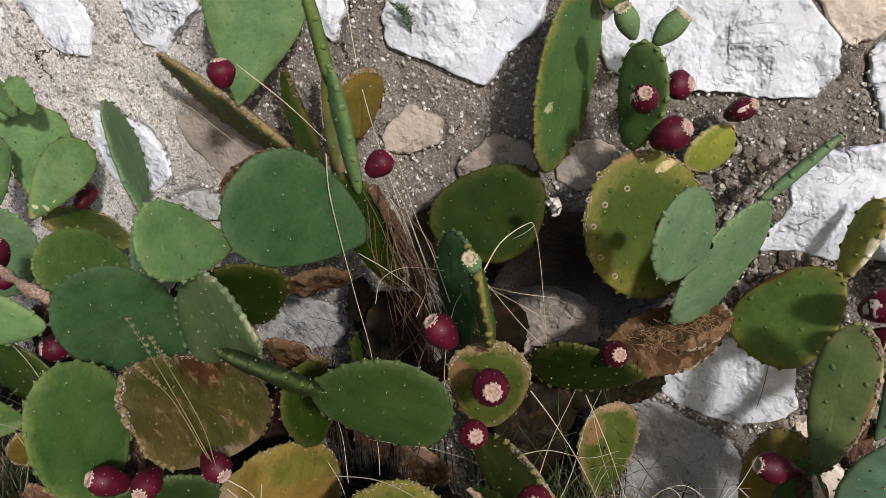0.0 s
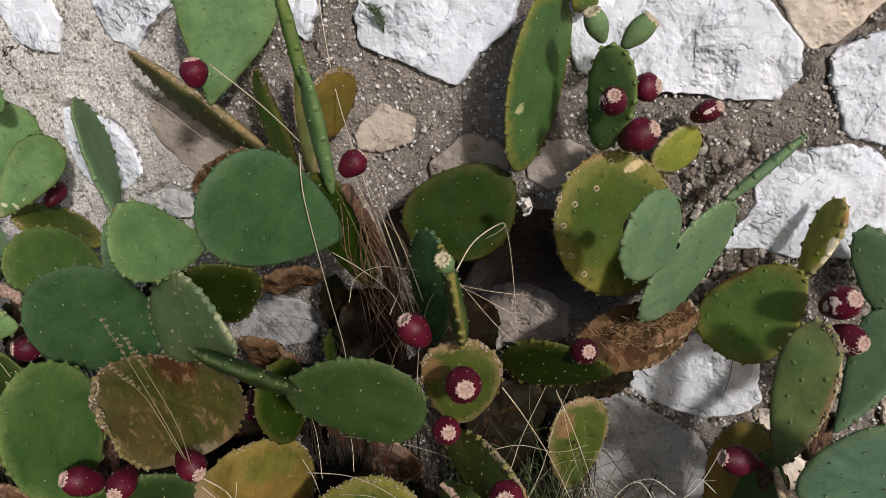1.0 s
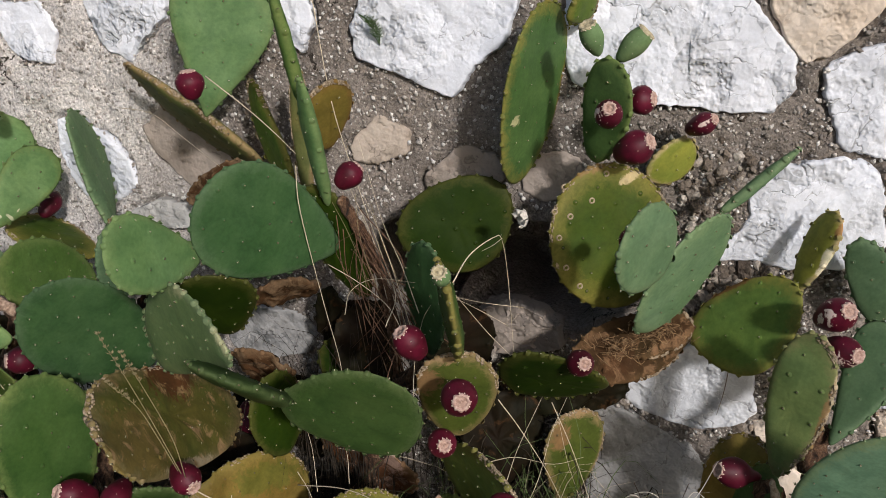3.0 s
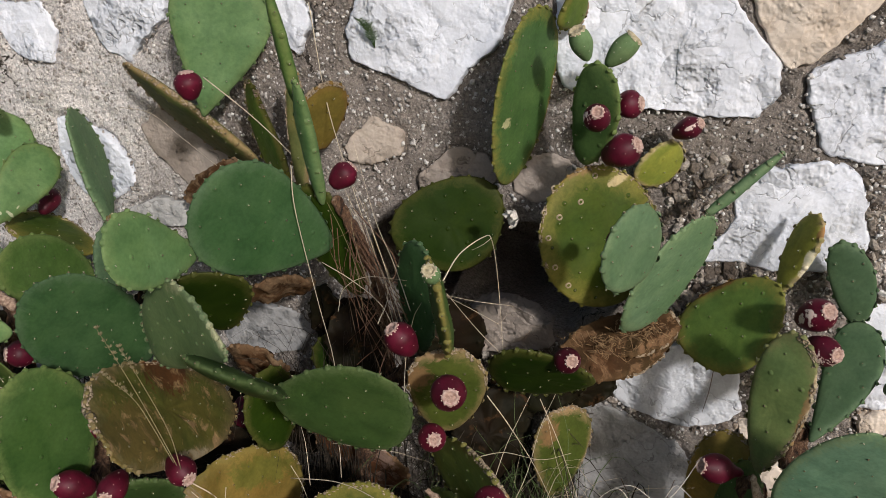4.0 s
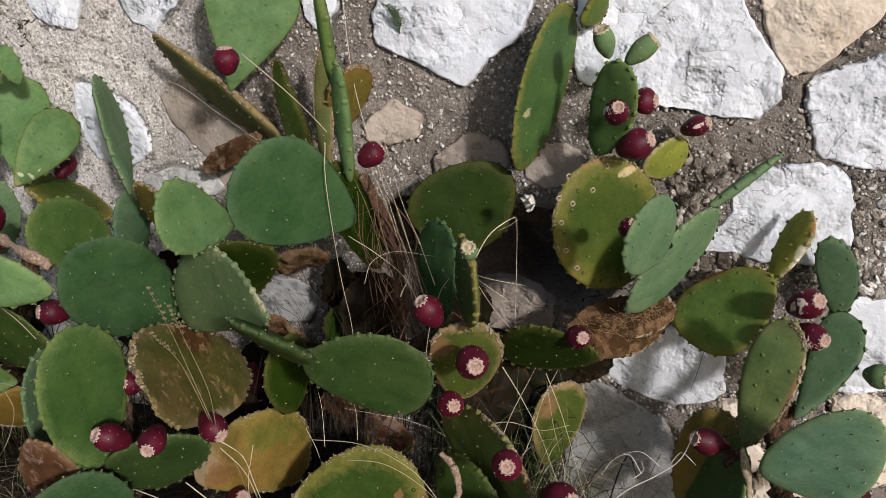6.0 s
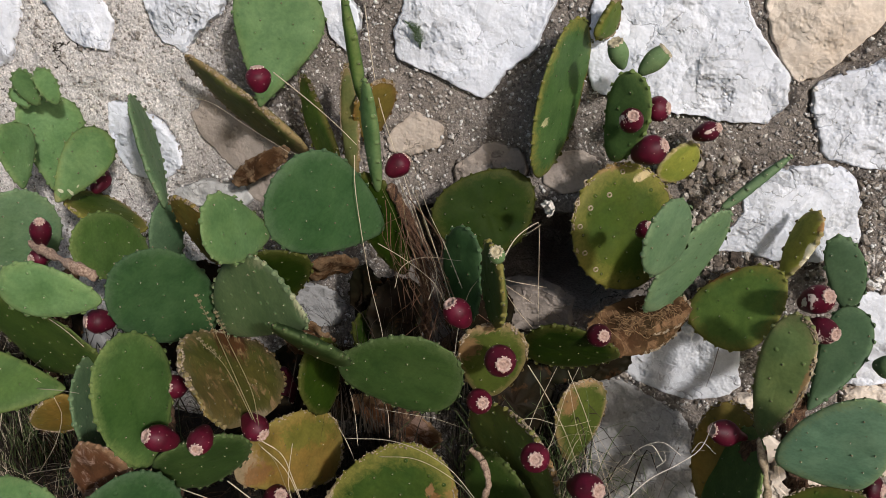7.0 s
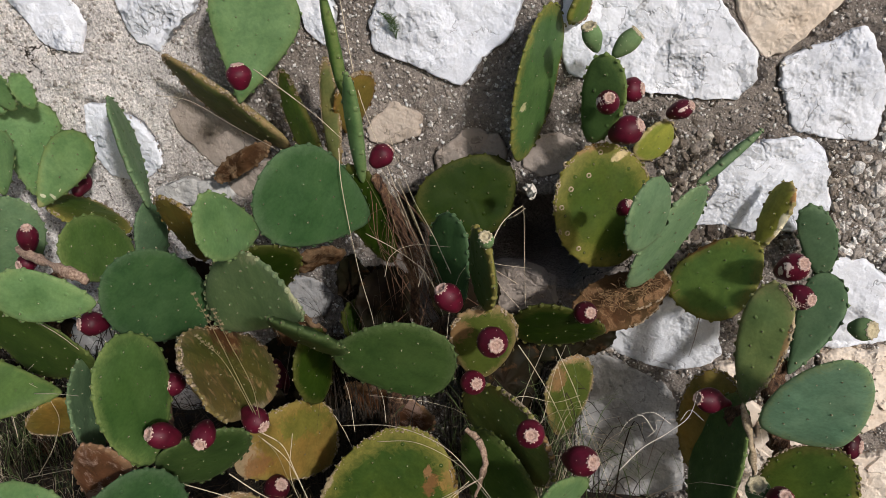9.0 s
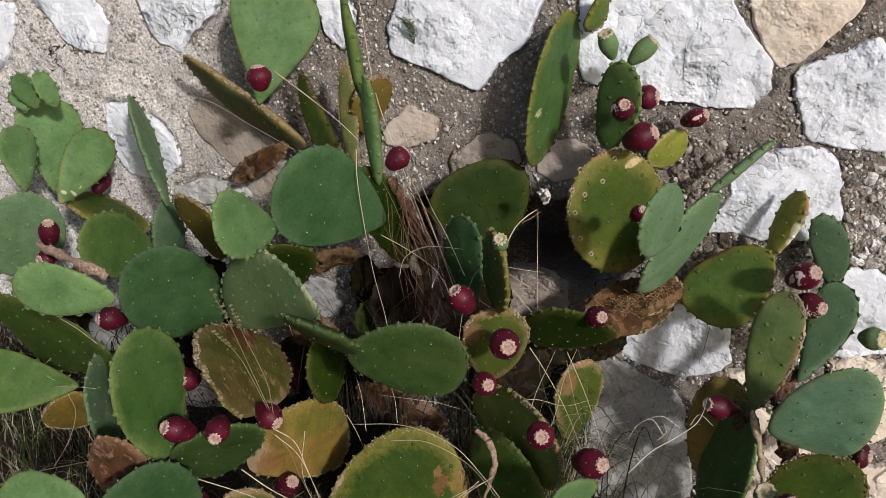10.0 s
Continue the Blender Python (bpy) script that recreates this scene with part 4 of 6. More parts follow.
stone("brown", [(0.098, 0.899), (0.197, 0.892), (0.213, 0.839), (0.141, 0.806), (0.090, 0.825)], proud=0.005)
stone("grey", [(-0.258, -0.133), (-0.012, -0.054), (-0.006, -0.268), (-0.259, -0.361)])
stone("grey", [(-1.193, 0.365), (-0.976, 0.403), (-0.981, 0.189), (-1.253, 0.130)])
stone("grey", [(-1.988, 0.348), (-1.609, 0.387), (-1.697, 0.118), (-2.108, 0.035)])
stone("grey", [(-0.749, 0.308), (-0.491, 0.327), (-0.518, 0.117), (-0.770, 0.054)])
stone("beige", [(0.546, 0.383), (0.596, 0.378), (0.619, 0.340), (0.584, 0.306), (0.551, 0.326)])
stone("beige", [(0.556, 0.290), (0.624, 0.304), (0.659, 0.275), (0.619, 0.217), (0.568, 0.221)])
stone("beige", [(0.631, 0.212), (0.694, 0.221), (0.746, 0.199), (0.705, 0.138), (0.644, 0.137)], proud=0.022, crag=0.6)
stone("beige", [(0.633, 0.255), (0.713, 0.246), (0.746, 0.187), (0.665, 0.144), (0.628, 0.193)], proud=0.022, crag=0.6)
stone("beige", [(0.782, 0.097), (0.842, 0.184), (0.919, 0.202), (0.982, 0.127), (0.913, 0.038), (0.818, 0.022)], proud=0.022, crag=0.6)

wall()

# ---- the plants ----
LEFT = thing("prickly_pear_cactus", "sprawling prickly pear cactus with broad green pads and dark red fruits", "cactus", "prickly pears along the wall", (-0.75, -0.35, 0))
MID = thing("prickly_pear_cactus", "prickly pear cactus with fruiting pads and dead brown lower pads", "cactus", "prickly pears along the wall", (-0.15, -0.3, 0))
RIGHT = thing("prickly_pear_cactus", "prickly pear cactus with tall pads and crimson fruits by the wall", "cactus", "prickly pears along the wall", (0.25, -0.12, 0))
FAR = thing("prickly_pear_cactus", "moss-green and blue-green prickly pear cactus at the wall foot", "cactus", "prickly pears along the wall", (0.5, -0.25, 0))
BACK = thing("prickly_pear_cactus", "tall narrow prickly pear cactus with rusty edges beside the wall", "cactus", "prickly pears along the wall", (-0.35, -0.15, 0))
for plant in (LEFT, MID, RIGHT, FAR, BACK):
    bpy.context.view_layer.update()


def put(fn, plant, *args, **kw):
    """Builds a part in world places under a plant whose base is elsewhere."""
    ob = fn(plant, *args, **kw)
    ob.matrix_parent_inverse = Matrix.Translation(plant.location).inverted()
    return ob


put(pad, LEFT, "fresh", (-1.010, -0.253, 0.787), (-1.024, -0.245, 0.932), (0.99, -0.03, 0.10), 0.100, egg=0.57, bend=0.02, full=0.05)
put(pad, LEFT, "fresh", (-1.051, -0.113, 0.742), (-1.085, -0.058, 0.961), (0.90, -0.37, 0.23), 0.140, egg=0.62, neck=0.03, bend=0.05, full=0.09)
put(pad, LEFT, "scuffed", (-0.920, -0.265, 0.768), (-0.893, -0.107, 0.894), (0.82, -0.44, 0.37), 0.096, egg=0.48, neck=0.08, bend=-0.02, full=-0.11)
put(pad, LEFT, "pale", (-0.719, -0.166, 0.742), (-0.808, -0.115, 0.980), (0.89, 0.39, 0.25), 0.152, egg=0.40, neck=0.03, bend=0.03)
put(pad, LEFT, "blue", (-0.726, -0.166, 0.593), (-0.731, -0.158, 0.754), (0.96, -0.27, 0.04), 0.096, egg=-0.02)
put(pad, LEFT, "pale", (-1.039, -0.283, 0.592), (-0.949, -0.326, 0.812), (0.58, -0.72, -0.38), 0.170, egg=-0.01)
put(pad, LEFT, "leaf", (-0.747, -0.205, 0.646), (-0.761, -0.429, 0.744), (0.98, 0.02, 0.19), 0.140, egg=0.10, neck=0.06, bend=0.05, full=-0.05)
put(pad, LEFT, "olive", (-0.798, -0.220, 0.696), (-0.991, -0.061, 0.726), (0.32, 0.21, 0.92), 0.175, egg=-0.16, neck=-0.02, bend=-0.05, full=0.02)
put(pad, LEFT, "fresh", (-0.320, -0.452, 0.817), (-0.340, -0.636, 0.893), (0.98, -0.03, 0.19), 0.104, egg=0.48, neck=-0.08, bend=-0.02, full=0.08)
put(pad, MID, "ivy", (-0.176, -0.257, 0.779), (-0.313, -0.459, 0.909), (0.81, -0.58, -0.05), 0.178, egg=0.44, full=-0.23)
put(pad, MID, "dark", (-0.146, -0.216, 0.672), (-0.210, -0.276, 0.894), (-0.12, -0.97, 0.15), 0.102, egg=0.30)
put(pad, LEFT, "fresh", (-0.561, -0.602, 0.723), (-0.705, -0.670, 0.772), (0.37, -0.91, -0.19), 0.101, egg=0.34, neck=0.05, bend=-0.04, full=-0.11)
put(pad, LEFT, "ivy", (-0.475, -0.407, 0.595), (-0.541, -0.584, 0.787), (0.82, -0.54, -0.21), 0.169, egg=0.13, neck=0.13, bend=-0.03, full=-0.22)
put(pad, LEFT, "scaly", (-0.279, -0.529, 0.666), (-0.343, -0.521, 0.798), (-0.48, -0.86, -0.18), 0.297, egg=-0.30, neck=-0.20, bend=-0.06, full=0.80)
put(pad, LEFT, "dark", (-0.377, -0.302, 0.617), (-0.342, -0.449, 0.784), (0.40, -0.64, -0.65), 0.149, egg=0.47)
put(pad, LEFT, "leaf", (-0.726, -0.535, 0.490), (-0.927, -0.616, 0.533), (0.40, -0.67, 0.63), 0.112, egg=0.56, neck=0.07, bend=-0.05, full=-0.04)
put(pad, LEFT, "green", (-0.470, -0.655, 0.446), (-0.495, -0.668, 0.697), (0.98, -0.18, 0.09), 0.167, egg=0.22, neck=0.04, bend=0.04, full=-0.19)
put(pad, LEFT, "ivy", (-0.511, -0.724, 0.193), (-0.464, -0.705, 0.472), (0.78, -0.62, -0.09), 0.225, egg=-0.06, neck=-0.03, bend=-0.05, full=-0.06)
put(pad, LEFT, "laurel", (-0.469, -0.648, 0.450), (-0.344, -0.541, 0.420), (0.44, -0.68, -0.59), 0.241, egg=0.12, neck=0.12, bend=0.04, full=-0.09)
put(pad, LEFT, "flaky", (-0.326, -0.560, 0.496), (-0.429, -0.510, 0.639), (0.81, 0.36, 0.46), 0.487, egg=-0.04, neck=-0.19, bend=0.08, full=0.33)
put(pad, MID, "laurel", (-0.163, -0.500, 0.612), (-0.203, -0.659, 0.745), (0.21, 0.52, 0.83), 0.106, egg=0.36, bend=-0.03, full=0.03, thick=0.030)
put(pad, MID, "laurel", (-0.179, -0.497, 0.606), (0.035, -0.453, 0.576), (0.15, -0.94, -0.31), 0.181, egg=0.26, neck=0.04, bend=-0.06, full=0.23)
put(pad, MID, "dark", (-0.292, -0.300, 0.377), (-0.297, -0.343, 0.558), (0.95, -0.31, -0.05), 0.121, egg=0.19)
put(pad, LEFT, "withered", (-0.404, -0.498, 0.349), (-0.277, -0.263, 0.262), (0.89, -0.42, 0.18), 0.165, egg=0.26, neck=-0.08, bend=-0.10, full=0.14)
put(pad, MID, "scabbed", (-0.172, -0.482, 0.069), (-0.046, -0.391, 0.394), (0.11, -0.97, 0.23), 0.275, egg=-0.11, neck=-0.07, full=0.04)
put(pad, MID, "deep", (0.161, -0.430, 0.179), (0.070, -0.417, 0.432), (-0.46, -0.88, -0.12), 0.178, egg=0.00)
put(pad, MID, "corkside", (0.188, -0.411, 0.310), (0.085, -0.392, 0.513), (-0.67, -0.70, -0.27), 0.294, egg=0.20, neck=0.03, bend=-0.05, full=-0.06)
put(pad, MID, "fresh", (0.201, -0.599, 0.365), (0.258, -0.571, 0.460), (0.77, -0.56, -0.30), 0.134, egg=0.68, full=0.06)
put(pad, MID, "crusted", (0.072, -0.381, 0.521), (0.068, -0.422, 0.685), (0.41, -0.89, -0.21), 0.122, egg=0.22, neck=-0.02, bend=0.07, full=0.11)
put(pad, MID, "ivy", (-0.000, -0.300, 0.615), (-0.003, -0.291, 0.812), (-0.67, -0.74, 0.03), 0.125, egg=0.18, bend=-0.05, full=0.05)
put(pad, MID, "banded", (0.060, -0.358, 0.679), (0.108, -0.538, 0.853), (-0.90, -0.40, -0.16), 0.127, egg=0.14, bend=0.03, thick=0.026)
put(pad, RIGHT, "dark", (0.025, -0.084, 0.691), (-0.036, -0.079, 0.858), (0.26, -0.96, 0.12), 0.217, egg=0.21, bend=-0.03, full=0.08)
SCAR_PAD = put(pad, RIGHT, "olive", (0.309, -0.119, 0.660), (0.238, -0.121, 0.908), (0.51, -0.85, 0.14), 0.226, egg=0.00, neck=-0.03, full=-0.15)
put(pad, RIGHT, "pale", (0.359, -0.388, 0.809), (0.346, -0.437, 0.932), (0.81, -0.57, -0.14), 0.121, egg=-0.02, neck=-0.07, bend=-0.05, full=0.03)
put(pad, RIGHT, "pale", (0.347, -0.167, 0.636), (0.443, -0.221, 0.865), (0.73, -0.53, -0.43), 0.173, egg=0.02, neck=-0.12, bend=-0.02, full=0.02)
put(pad, RIGHT, "pale", (0.448, -0.137, 0.839), (0.561, -0.094, 0.940), (-0.69, 0.19, 0.70), 0.029, egg=0.40, thick=0.022)
put(pad, RIGHT, "spring", (0.533, -0.167, 0.577), (0.482, -0.049, 0.683), (-0.53, -0.69, 0.50), 0.203, egg=0.27, neck=-0.04, bend=0.02, full=-0.05)
put(pad, FAR, "hoary", (0.561, -0.263, 0.447), (0.596, -0.265, 0.702), (-0.50, -0.86, 0.06), 0.093, egg=0.31, neck=0.08, full=-0.11)
put(pad, FAR, "blue", (0.630, -0.275, 0.522), (0.712, -0.134, 0.673), (-0.16, -0.68, 0.72), 0.074, egg=0.59, neck=0.02, bend=0.14, full=0.04)
put(pad, FAR, "blue", (0.715, -0.066, 0.642), (0.666, -0.074, 0.791), (-0.02, -1.00, -0.06), 0.071, egg=0.09, neck=0.02, bend=0.08, full=-0.03)
put(pad, FAR, "split", (0.578, -0.092, 0.695), (0.630, -0.067, 0.833), (-0.80, -0.44, 0.40), 0.072, egg=0.38, bend=0.02)
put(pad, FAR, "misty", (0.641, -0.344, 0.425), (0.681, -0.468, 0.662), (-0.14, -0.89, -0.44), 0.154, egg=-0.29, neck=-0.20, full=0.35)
put(pad, FAR, "sage", (0.506, -0.386, 0.214), (0.549, -0.210, 0.433), (-0.91, -0.21, 0.35), 0.203, egg=0.12, bend=-0.07, full=-0.08)
put(pad, FAR, "moss", (0.683, -0.467, 0.268), (0.683, -0.245, 0.348), (-0.41, -0.31, 0.86), 0.171, egg=0.38, full=-0.03)
put(pad, FAR, "yellow", (0.490, -0.220, 0.243), (0.528, -0.150, 0.450), (-0.30, -0.90, 0.30), 0.120, egg=0.20)
put(pad, RIGHT, "edged", (0.096, -0.081, 0.859), (0.155, -0.074, 1.174), (0.93, -0.34, -0.17), 0.190, egg=0.19, full=0.08)
put(pad, RIGHT, "moss", (0.186, -0.081, 1.142), (0.227, -0.028, 1.189), (0.95, -0.22, -0.22), 0.079, egg=0.45)
put(pad, RIGHT, "sage", (0.241, -0.116, 0.913), (0.276, -0.171, 1.089), (-0.55, -0.82, -0.14), 0.096, egg=0.26, bend=0.05, full=0.05)
put(pad, RIGHT, "lime", (0.325, -0.075, 0.883), (0.403, -0.021, 0.922), (0.62, -0.76, -0.21), 0.081, egg=0.13, neck=-0.03, bend=0.02, full=0.03)
put(pad, BACK, "fresh", (-0.490, -0.130, 0.975), (-0.445, -0.077, 1.234), (0.54, -0.84, 0.08), 0.158, egg=0.75, neck=0.05, bend=0.04, full=-0.05)
put(pad, BACK, "rustgreen", (-0.414, -0.060, 0.865), (-0.649, -0.134, 1.076), (-0.37, -0.66, -0.65), 0.144, egg=-0.13, neck=-0.09, bend=-0.17, thick=0.028)
put(pad, BACK, "amber", (-0.263, -0.086, 0.914), (-0.223, -0.142, 1.047), (0.76, -0.48, -0.43), 0.100, egg=0.29, neck=0.03, bend=-0.03)
put(pad, BACK, "fresh", (-0.178, -0.274, 0.859), (-0.170, -0.357, 1.082), (-0.61, -0.75, -0.26), 0.038, egg=0.20, thick=0.026)
put(pad, BACK, "leaf", (-0.197, -0.296, 1.021), (-0.208, -0.352, 1.221), (0.82, 0.54, 0.20), 0.030, egg=0.29, thick=0.025)
put(pad, BACK, "rustgreen", (-0.268, -0.172, 0.826), (-0.293, -0.126, 1.073), (-0.02, -0.98, 0.18), 0.038, egg=0.20, thick=0.022)
put(pad, BACK, "moss", (-0.301, -0.161, 0.853), (-0.404, -0.104, 1.043), (-0.61, -0.79, -0.09), 0.085, egg=-0.13, bend=-0.15, thick=0.022)
put(pad, RIGHT, "crusted", (0.205, -0.133, 0.241), (0.224, -0.110, 0.435), (0.67, -0.75, 0.02), 0.125, egg=0.35)
put(pad, RIGHT, "rotted", (0.225, -0.240, 0.588), (0.408, -0.060, 0.592), (0.58, -0.62, 0.48), 0.112, egg=0.00, thick=0.014, cup=0.0)
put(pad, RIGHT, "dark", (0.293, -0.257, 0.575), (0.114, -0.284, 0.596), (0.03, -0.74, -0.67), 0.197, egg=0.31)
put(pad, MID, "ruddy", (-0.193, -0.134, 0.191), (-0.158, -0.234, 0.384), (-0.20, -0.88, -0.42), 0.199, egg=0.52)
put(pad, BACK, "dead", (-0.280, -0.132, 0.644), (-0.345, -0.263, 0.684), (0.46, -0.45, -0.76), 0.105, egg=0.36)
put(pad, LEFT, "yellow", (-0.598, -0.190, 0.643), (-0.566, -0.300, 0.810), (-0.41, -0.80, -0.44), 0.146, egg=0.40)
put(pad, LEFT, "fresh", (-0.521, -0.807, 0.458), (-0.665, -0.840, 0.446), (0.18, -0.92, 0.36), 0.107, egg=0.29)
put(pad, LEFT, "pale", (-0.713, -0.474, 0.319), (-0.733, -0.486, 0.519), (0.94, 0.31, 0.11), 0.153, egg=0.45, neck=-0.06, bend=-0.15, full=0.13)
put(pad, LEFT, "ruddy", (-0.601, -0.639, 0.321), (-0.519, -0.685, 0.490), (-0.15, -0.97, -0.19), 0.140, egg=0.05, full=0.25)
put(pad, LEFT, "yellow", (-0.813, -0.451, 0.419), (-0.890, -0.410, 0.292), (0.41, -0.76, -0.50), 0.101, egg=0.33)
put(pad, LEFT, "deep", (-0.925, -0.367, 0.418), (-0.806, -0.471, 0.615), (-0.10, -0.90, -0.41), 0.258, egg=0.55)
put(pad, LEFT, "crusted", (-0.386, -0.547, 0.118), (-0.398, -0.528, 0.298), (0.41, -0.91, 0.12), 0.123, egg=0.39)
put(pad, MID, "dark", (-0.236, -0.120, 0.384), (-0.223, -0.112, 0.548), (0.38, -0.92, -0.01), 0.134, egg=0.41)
# Near-black pads among these stand in for shade between the plants.
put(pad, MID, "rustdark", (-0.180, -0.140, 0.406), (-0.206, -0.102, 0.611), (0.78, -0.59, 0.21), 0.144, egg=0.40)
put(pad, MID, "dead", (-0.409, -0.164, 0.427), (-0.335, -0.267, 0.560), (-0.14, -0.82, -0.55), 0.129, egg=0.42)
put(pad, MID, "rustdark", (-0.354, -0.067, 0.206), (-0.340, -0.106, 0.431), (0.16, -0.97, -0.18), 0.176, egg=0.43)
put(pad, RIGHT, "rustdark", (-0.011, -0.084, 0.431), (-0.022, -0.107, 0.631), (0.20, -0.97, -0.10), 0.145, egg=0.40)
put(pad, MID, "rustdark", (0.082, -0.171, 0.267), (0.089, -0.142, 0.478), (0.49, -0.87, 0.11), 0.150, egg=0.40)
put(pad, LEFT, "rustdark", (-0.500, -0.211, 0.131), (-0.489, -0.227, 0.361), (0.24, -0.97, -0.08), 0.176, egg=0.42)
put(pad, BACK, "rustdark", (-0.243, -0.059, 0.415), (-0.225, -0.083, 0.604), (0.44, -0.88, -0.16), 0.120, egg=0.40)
put(pad, LEFT, "fresh", (-1.036, -0.140, 0.950), (-1.050, -0.165, 1.032), (0.20, -0.95, 0.25), 0.050, egg=0.30, thick=0.014, cup=1.2)
put(pad, LEFT, "fresh", (-0.984, -0.140, 0.955), (-1.000, -0.165, 1.036), (0.75, -0.62, 0.20), 0.044, egg=0.25, thick=0.014, cup=0.9)
put(pad, LEFT, "fresh", (-1.058, -0.140, 0.945), (-1.092, -0.150, 0.984), (0.30, -0.92, 0.25), 0.030, egg=0.30, thick=0.012, cup=0.6)
put(pad, LEFT, "fresh", (-1.320, -0.300, 0.709), (-1.122, -0.320, 0.805), (0.25, -0.93, 0.28), 0.105, egg=0.25)
put(pad, BACK, "dead", (-0.450, -0.085, 0.880), (-0.607, -0.060, 0.784), (0.35, -0.85, 0.38), 0.050, egg=0.10, thick=0.012)
# Most pads from here on are added to darken gaps that show mortar.
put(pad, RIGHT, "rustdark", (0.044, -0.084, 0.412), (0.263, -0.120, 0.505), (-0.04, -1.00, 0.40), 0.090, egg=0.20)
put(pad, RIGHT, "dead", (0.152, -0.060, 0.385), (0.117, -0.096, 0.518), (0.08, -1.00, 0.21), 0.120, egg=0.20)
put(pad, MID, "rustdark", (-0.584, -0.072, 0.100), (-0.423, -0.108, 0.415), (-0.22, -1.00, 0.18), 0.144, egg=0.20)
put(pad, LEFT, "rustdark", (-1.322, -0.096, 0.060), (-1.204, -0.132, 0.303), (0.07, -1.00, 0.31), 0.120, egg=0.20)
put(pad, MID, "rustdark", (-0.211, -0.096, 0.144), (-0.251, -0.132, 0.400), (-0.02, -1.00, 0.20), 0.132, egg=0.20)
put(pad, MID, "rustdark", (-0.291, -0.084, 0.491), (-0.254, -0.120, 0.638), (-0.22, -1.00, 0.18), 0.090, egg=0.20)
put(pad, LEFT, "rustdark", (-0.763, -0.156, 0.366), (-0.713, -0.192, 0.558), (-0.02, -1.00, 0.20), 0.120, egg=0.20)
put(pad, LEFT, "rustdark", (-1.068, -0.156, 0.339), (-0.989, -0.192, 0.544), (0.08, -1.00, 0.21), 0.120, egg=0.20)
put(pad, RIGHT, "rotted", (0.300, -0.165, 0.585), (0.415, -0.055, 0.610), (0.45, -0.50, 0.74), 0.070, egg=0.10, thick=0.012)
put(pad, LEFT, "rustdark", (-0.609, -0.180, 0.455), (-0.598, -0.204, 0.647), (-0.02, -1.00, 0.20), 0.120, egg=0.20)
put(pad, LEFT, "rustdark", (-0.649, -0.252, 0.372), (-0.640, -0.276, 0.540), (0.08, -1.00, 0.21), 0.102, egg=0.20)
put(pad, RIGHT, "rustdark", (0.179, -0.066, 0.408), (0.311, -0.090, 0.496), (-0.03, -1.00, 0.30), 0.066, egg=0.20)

put(fruit, RIGHT, (0.269, -0.180, 0.992), (0.276, -0.234, 1.024), 0.0216, peeled=True)
put(fruit, MID, (0.093, -0.463, 0.647), (0.119, -0.523, 0.664), 0.0267)
put(fruit, RIGHT, (0.240, -0.300, 0.630), (0.265, -0.352, 0.655), 0.0212)
put(fruit, BACK, (-0.402, -0.292, 1.036), (-0.404, -0.296, 1.083), 0.0240)
put(fruit, BACK, (-0.160, -0.276, 0.893), (-0.129, -0.252, 0.924), 0.0225)
put(fruit, MID, (0.042, -0.456, 0.694), (0.017, -0.480, 0.741), 0.0236)
put(fruit, MID, (0.174, -0.508, 0.495), (0.185, -0.566, 0.525), 0.0245)
put(fruit, MID, (0.050, -0.425, 0.535), (0.078, -0.480, 0.562), 0.0222)
put(fruit, LEFT, (-0.403, -0.662, 0.511), (-0.430, -0.707, 0.546), 0.0225)
put(fruit, LEFT, (-0.346, -0.662, 0.548), (-0.328, -0.724, 0.549), 0.0205)
put(fruit, LEFT, (-0.318, -0.590, 0.532), (-0.269, -0.614, 0.518), 0.0225)
put(fruit, LEFT, (-0.806, -0.447, 0.745), (-0.783, -0.471, 0.803), 0.0198)
put(fruit, LEFT, (-0.843, -0.395, 0.700), (-0.854, -0.432, 0.704), 0.0192)
put(fruit, FAR, (0.538, -0.260, 0.439), (0.471, -0.305, 0.471), 0.0245, neck=0.30, pear=2.6)
put(fruit, FAR, (0.606, -0.180, 0.687), (0.638, -0.240, 0.731), 0.0265, peeled=True)
put(fruit, FAR, (0.610, -0.216, 0.661), (0.651, -0.276, 0.676), 0.0238, peeled=True)
put(fruit, RIGHT, (0.386, -0.060, 0.958), (0.430, -0.084, 0.984), 0.0190, peeled=True)
put(fruit, RIGHT, (0.290, -0.119, 1.015), (0.335, -0.132, 1.022), 0.0239)
put(fruit, RIGHT, (0.279, -0.144, 0.930), (0.335, -0.168, 0.962), 0.0279)
put(fruit, LEFT, (-0.930, -0.125, 0.752), (-0.940, -0.065, 0.782), 0.0225)
put(fruit, LEFT, (-0.620, -0.500, 0.632), (-0.655, -0.540, 0.645), 0.0230)
put(fruit, LEFT, (-0.458, -0.165, 0.388), (-0.433, -0.195, 0.312), 0.0260)
put(fruit, LEFT, (-0.372, -0.425, 0.222), (-0.325, -0.462, 0.278), 0.0260)
put(fruit, MID, (0.240, -0.520, 0.456), (0.288, -0.572, 0.490), 0.0258)
put(fruit, LEFT, (-0.558, -0.475, 0.204), (-0.499, -0.516, 0.227), 0.0236)
put(fruit, FAR, (0.765, -0.190, 0.330), (0.800, -0.208, 0.336), 0.0270)
put(fruit, RIGHT, (0.305, -0.244, 0.813), (0.323, -0.276, 0.842), 0.0147)
put(fruit, LEFT, (-0.461, -0.540, 0.542), (-0.465, -0.588, 0.565), 0.0215)
put(fruit, FAR, (0.736, -0.216, 0.600), (0.767, -0.252, 0.614), 0.0216, False)
put(fruit, FAR, (0.595, -0.361, 0.295), (0.579, -0.396, 0.357), 0.0229, False)
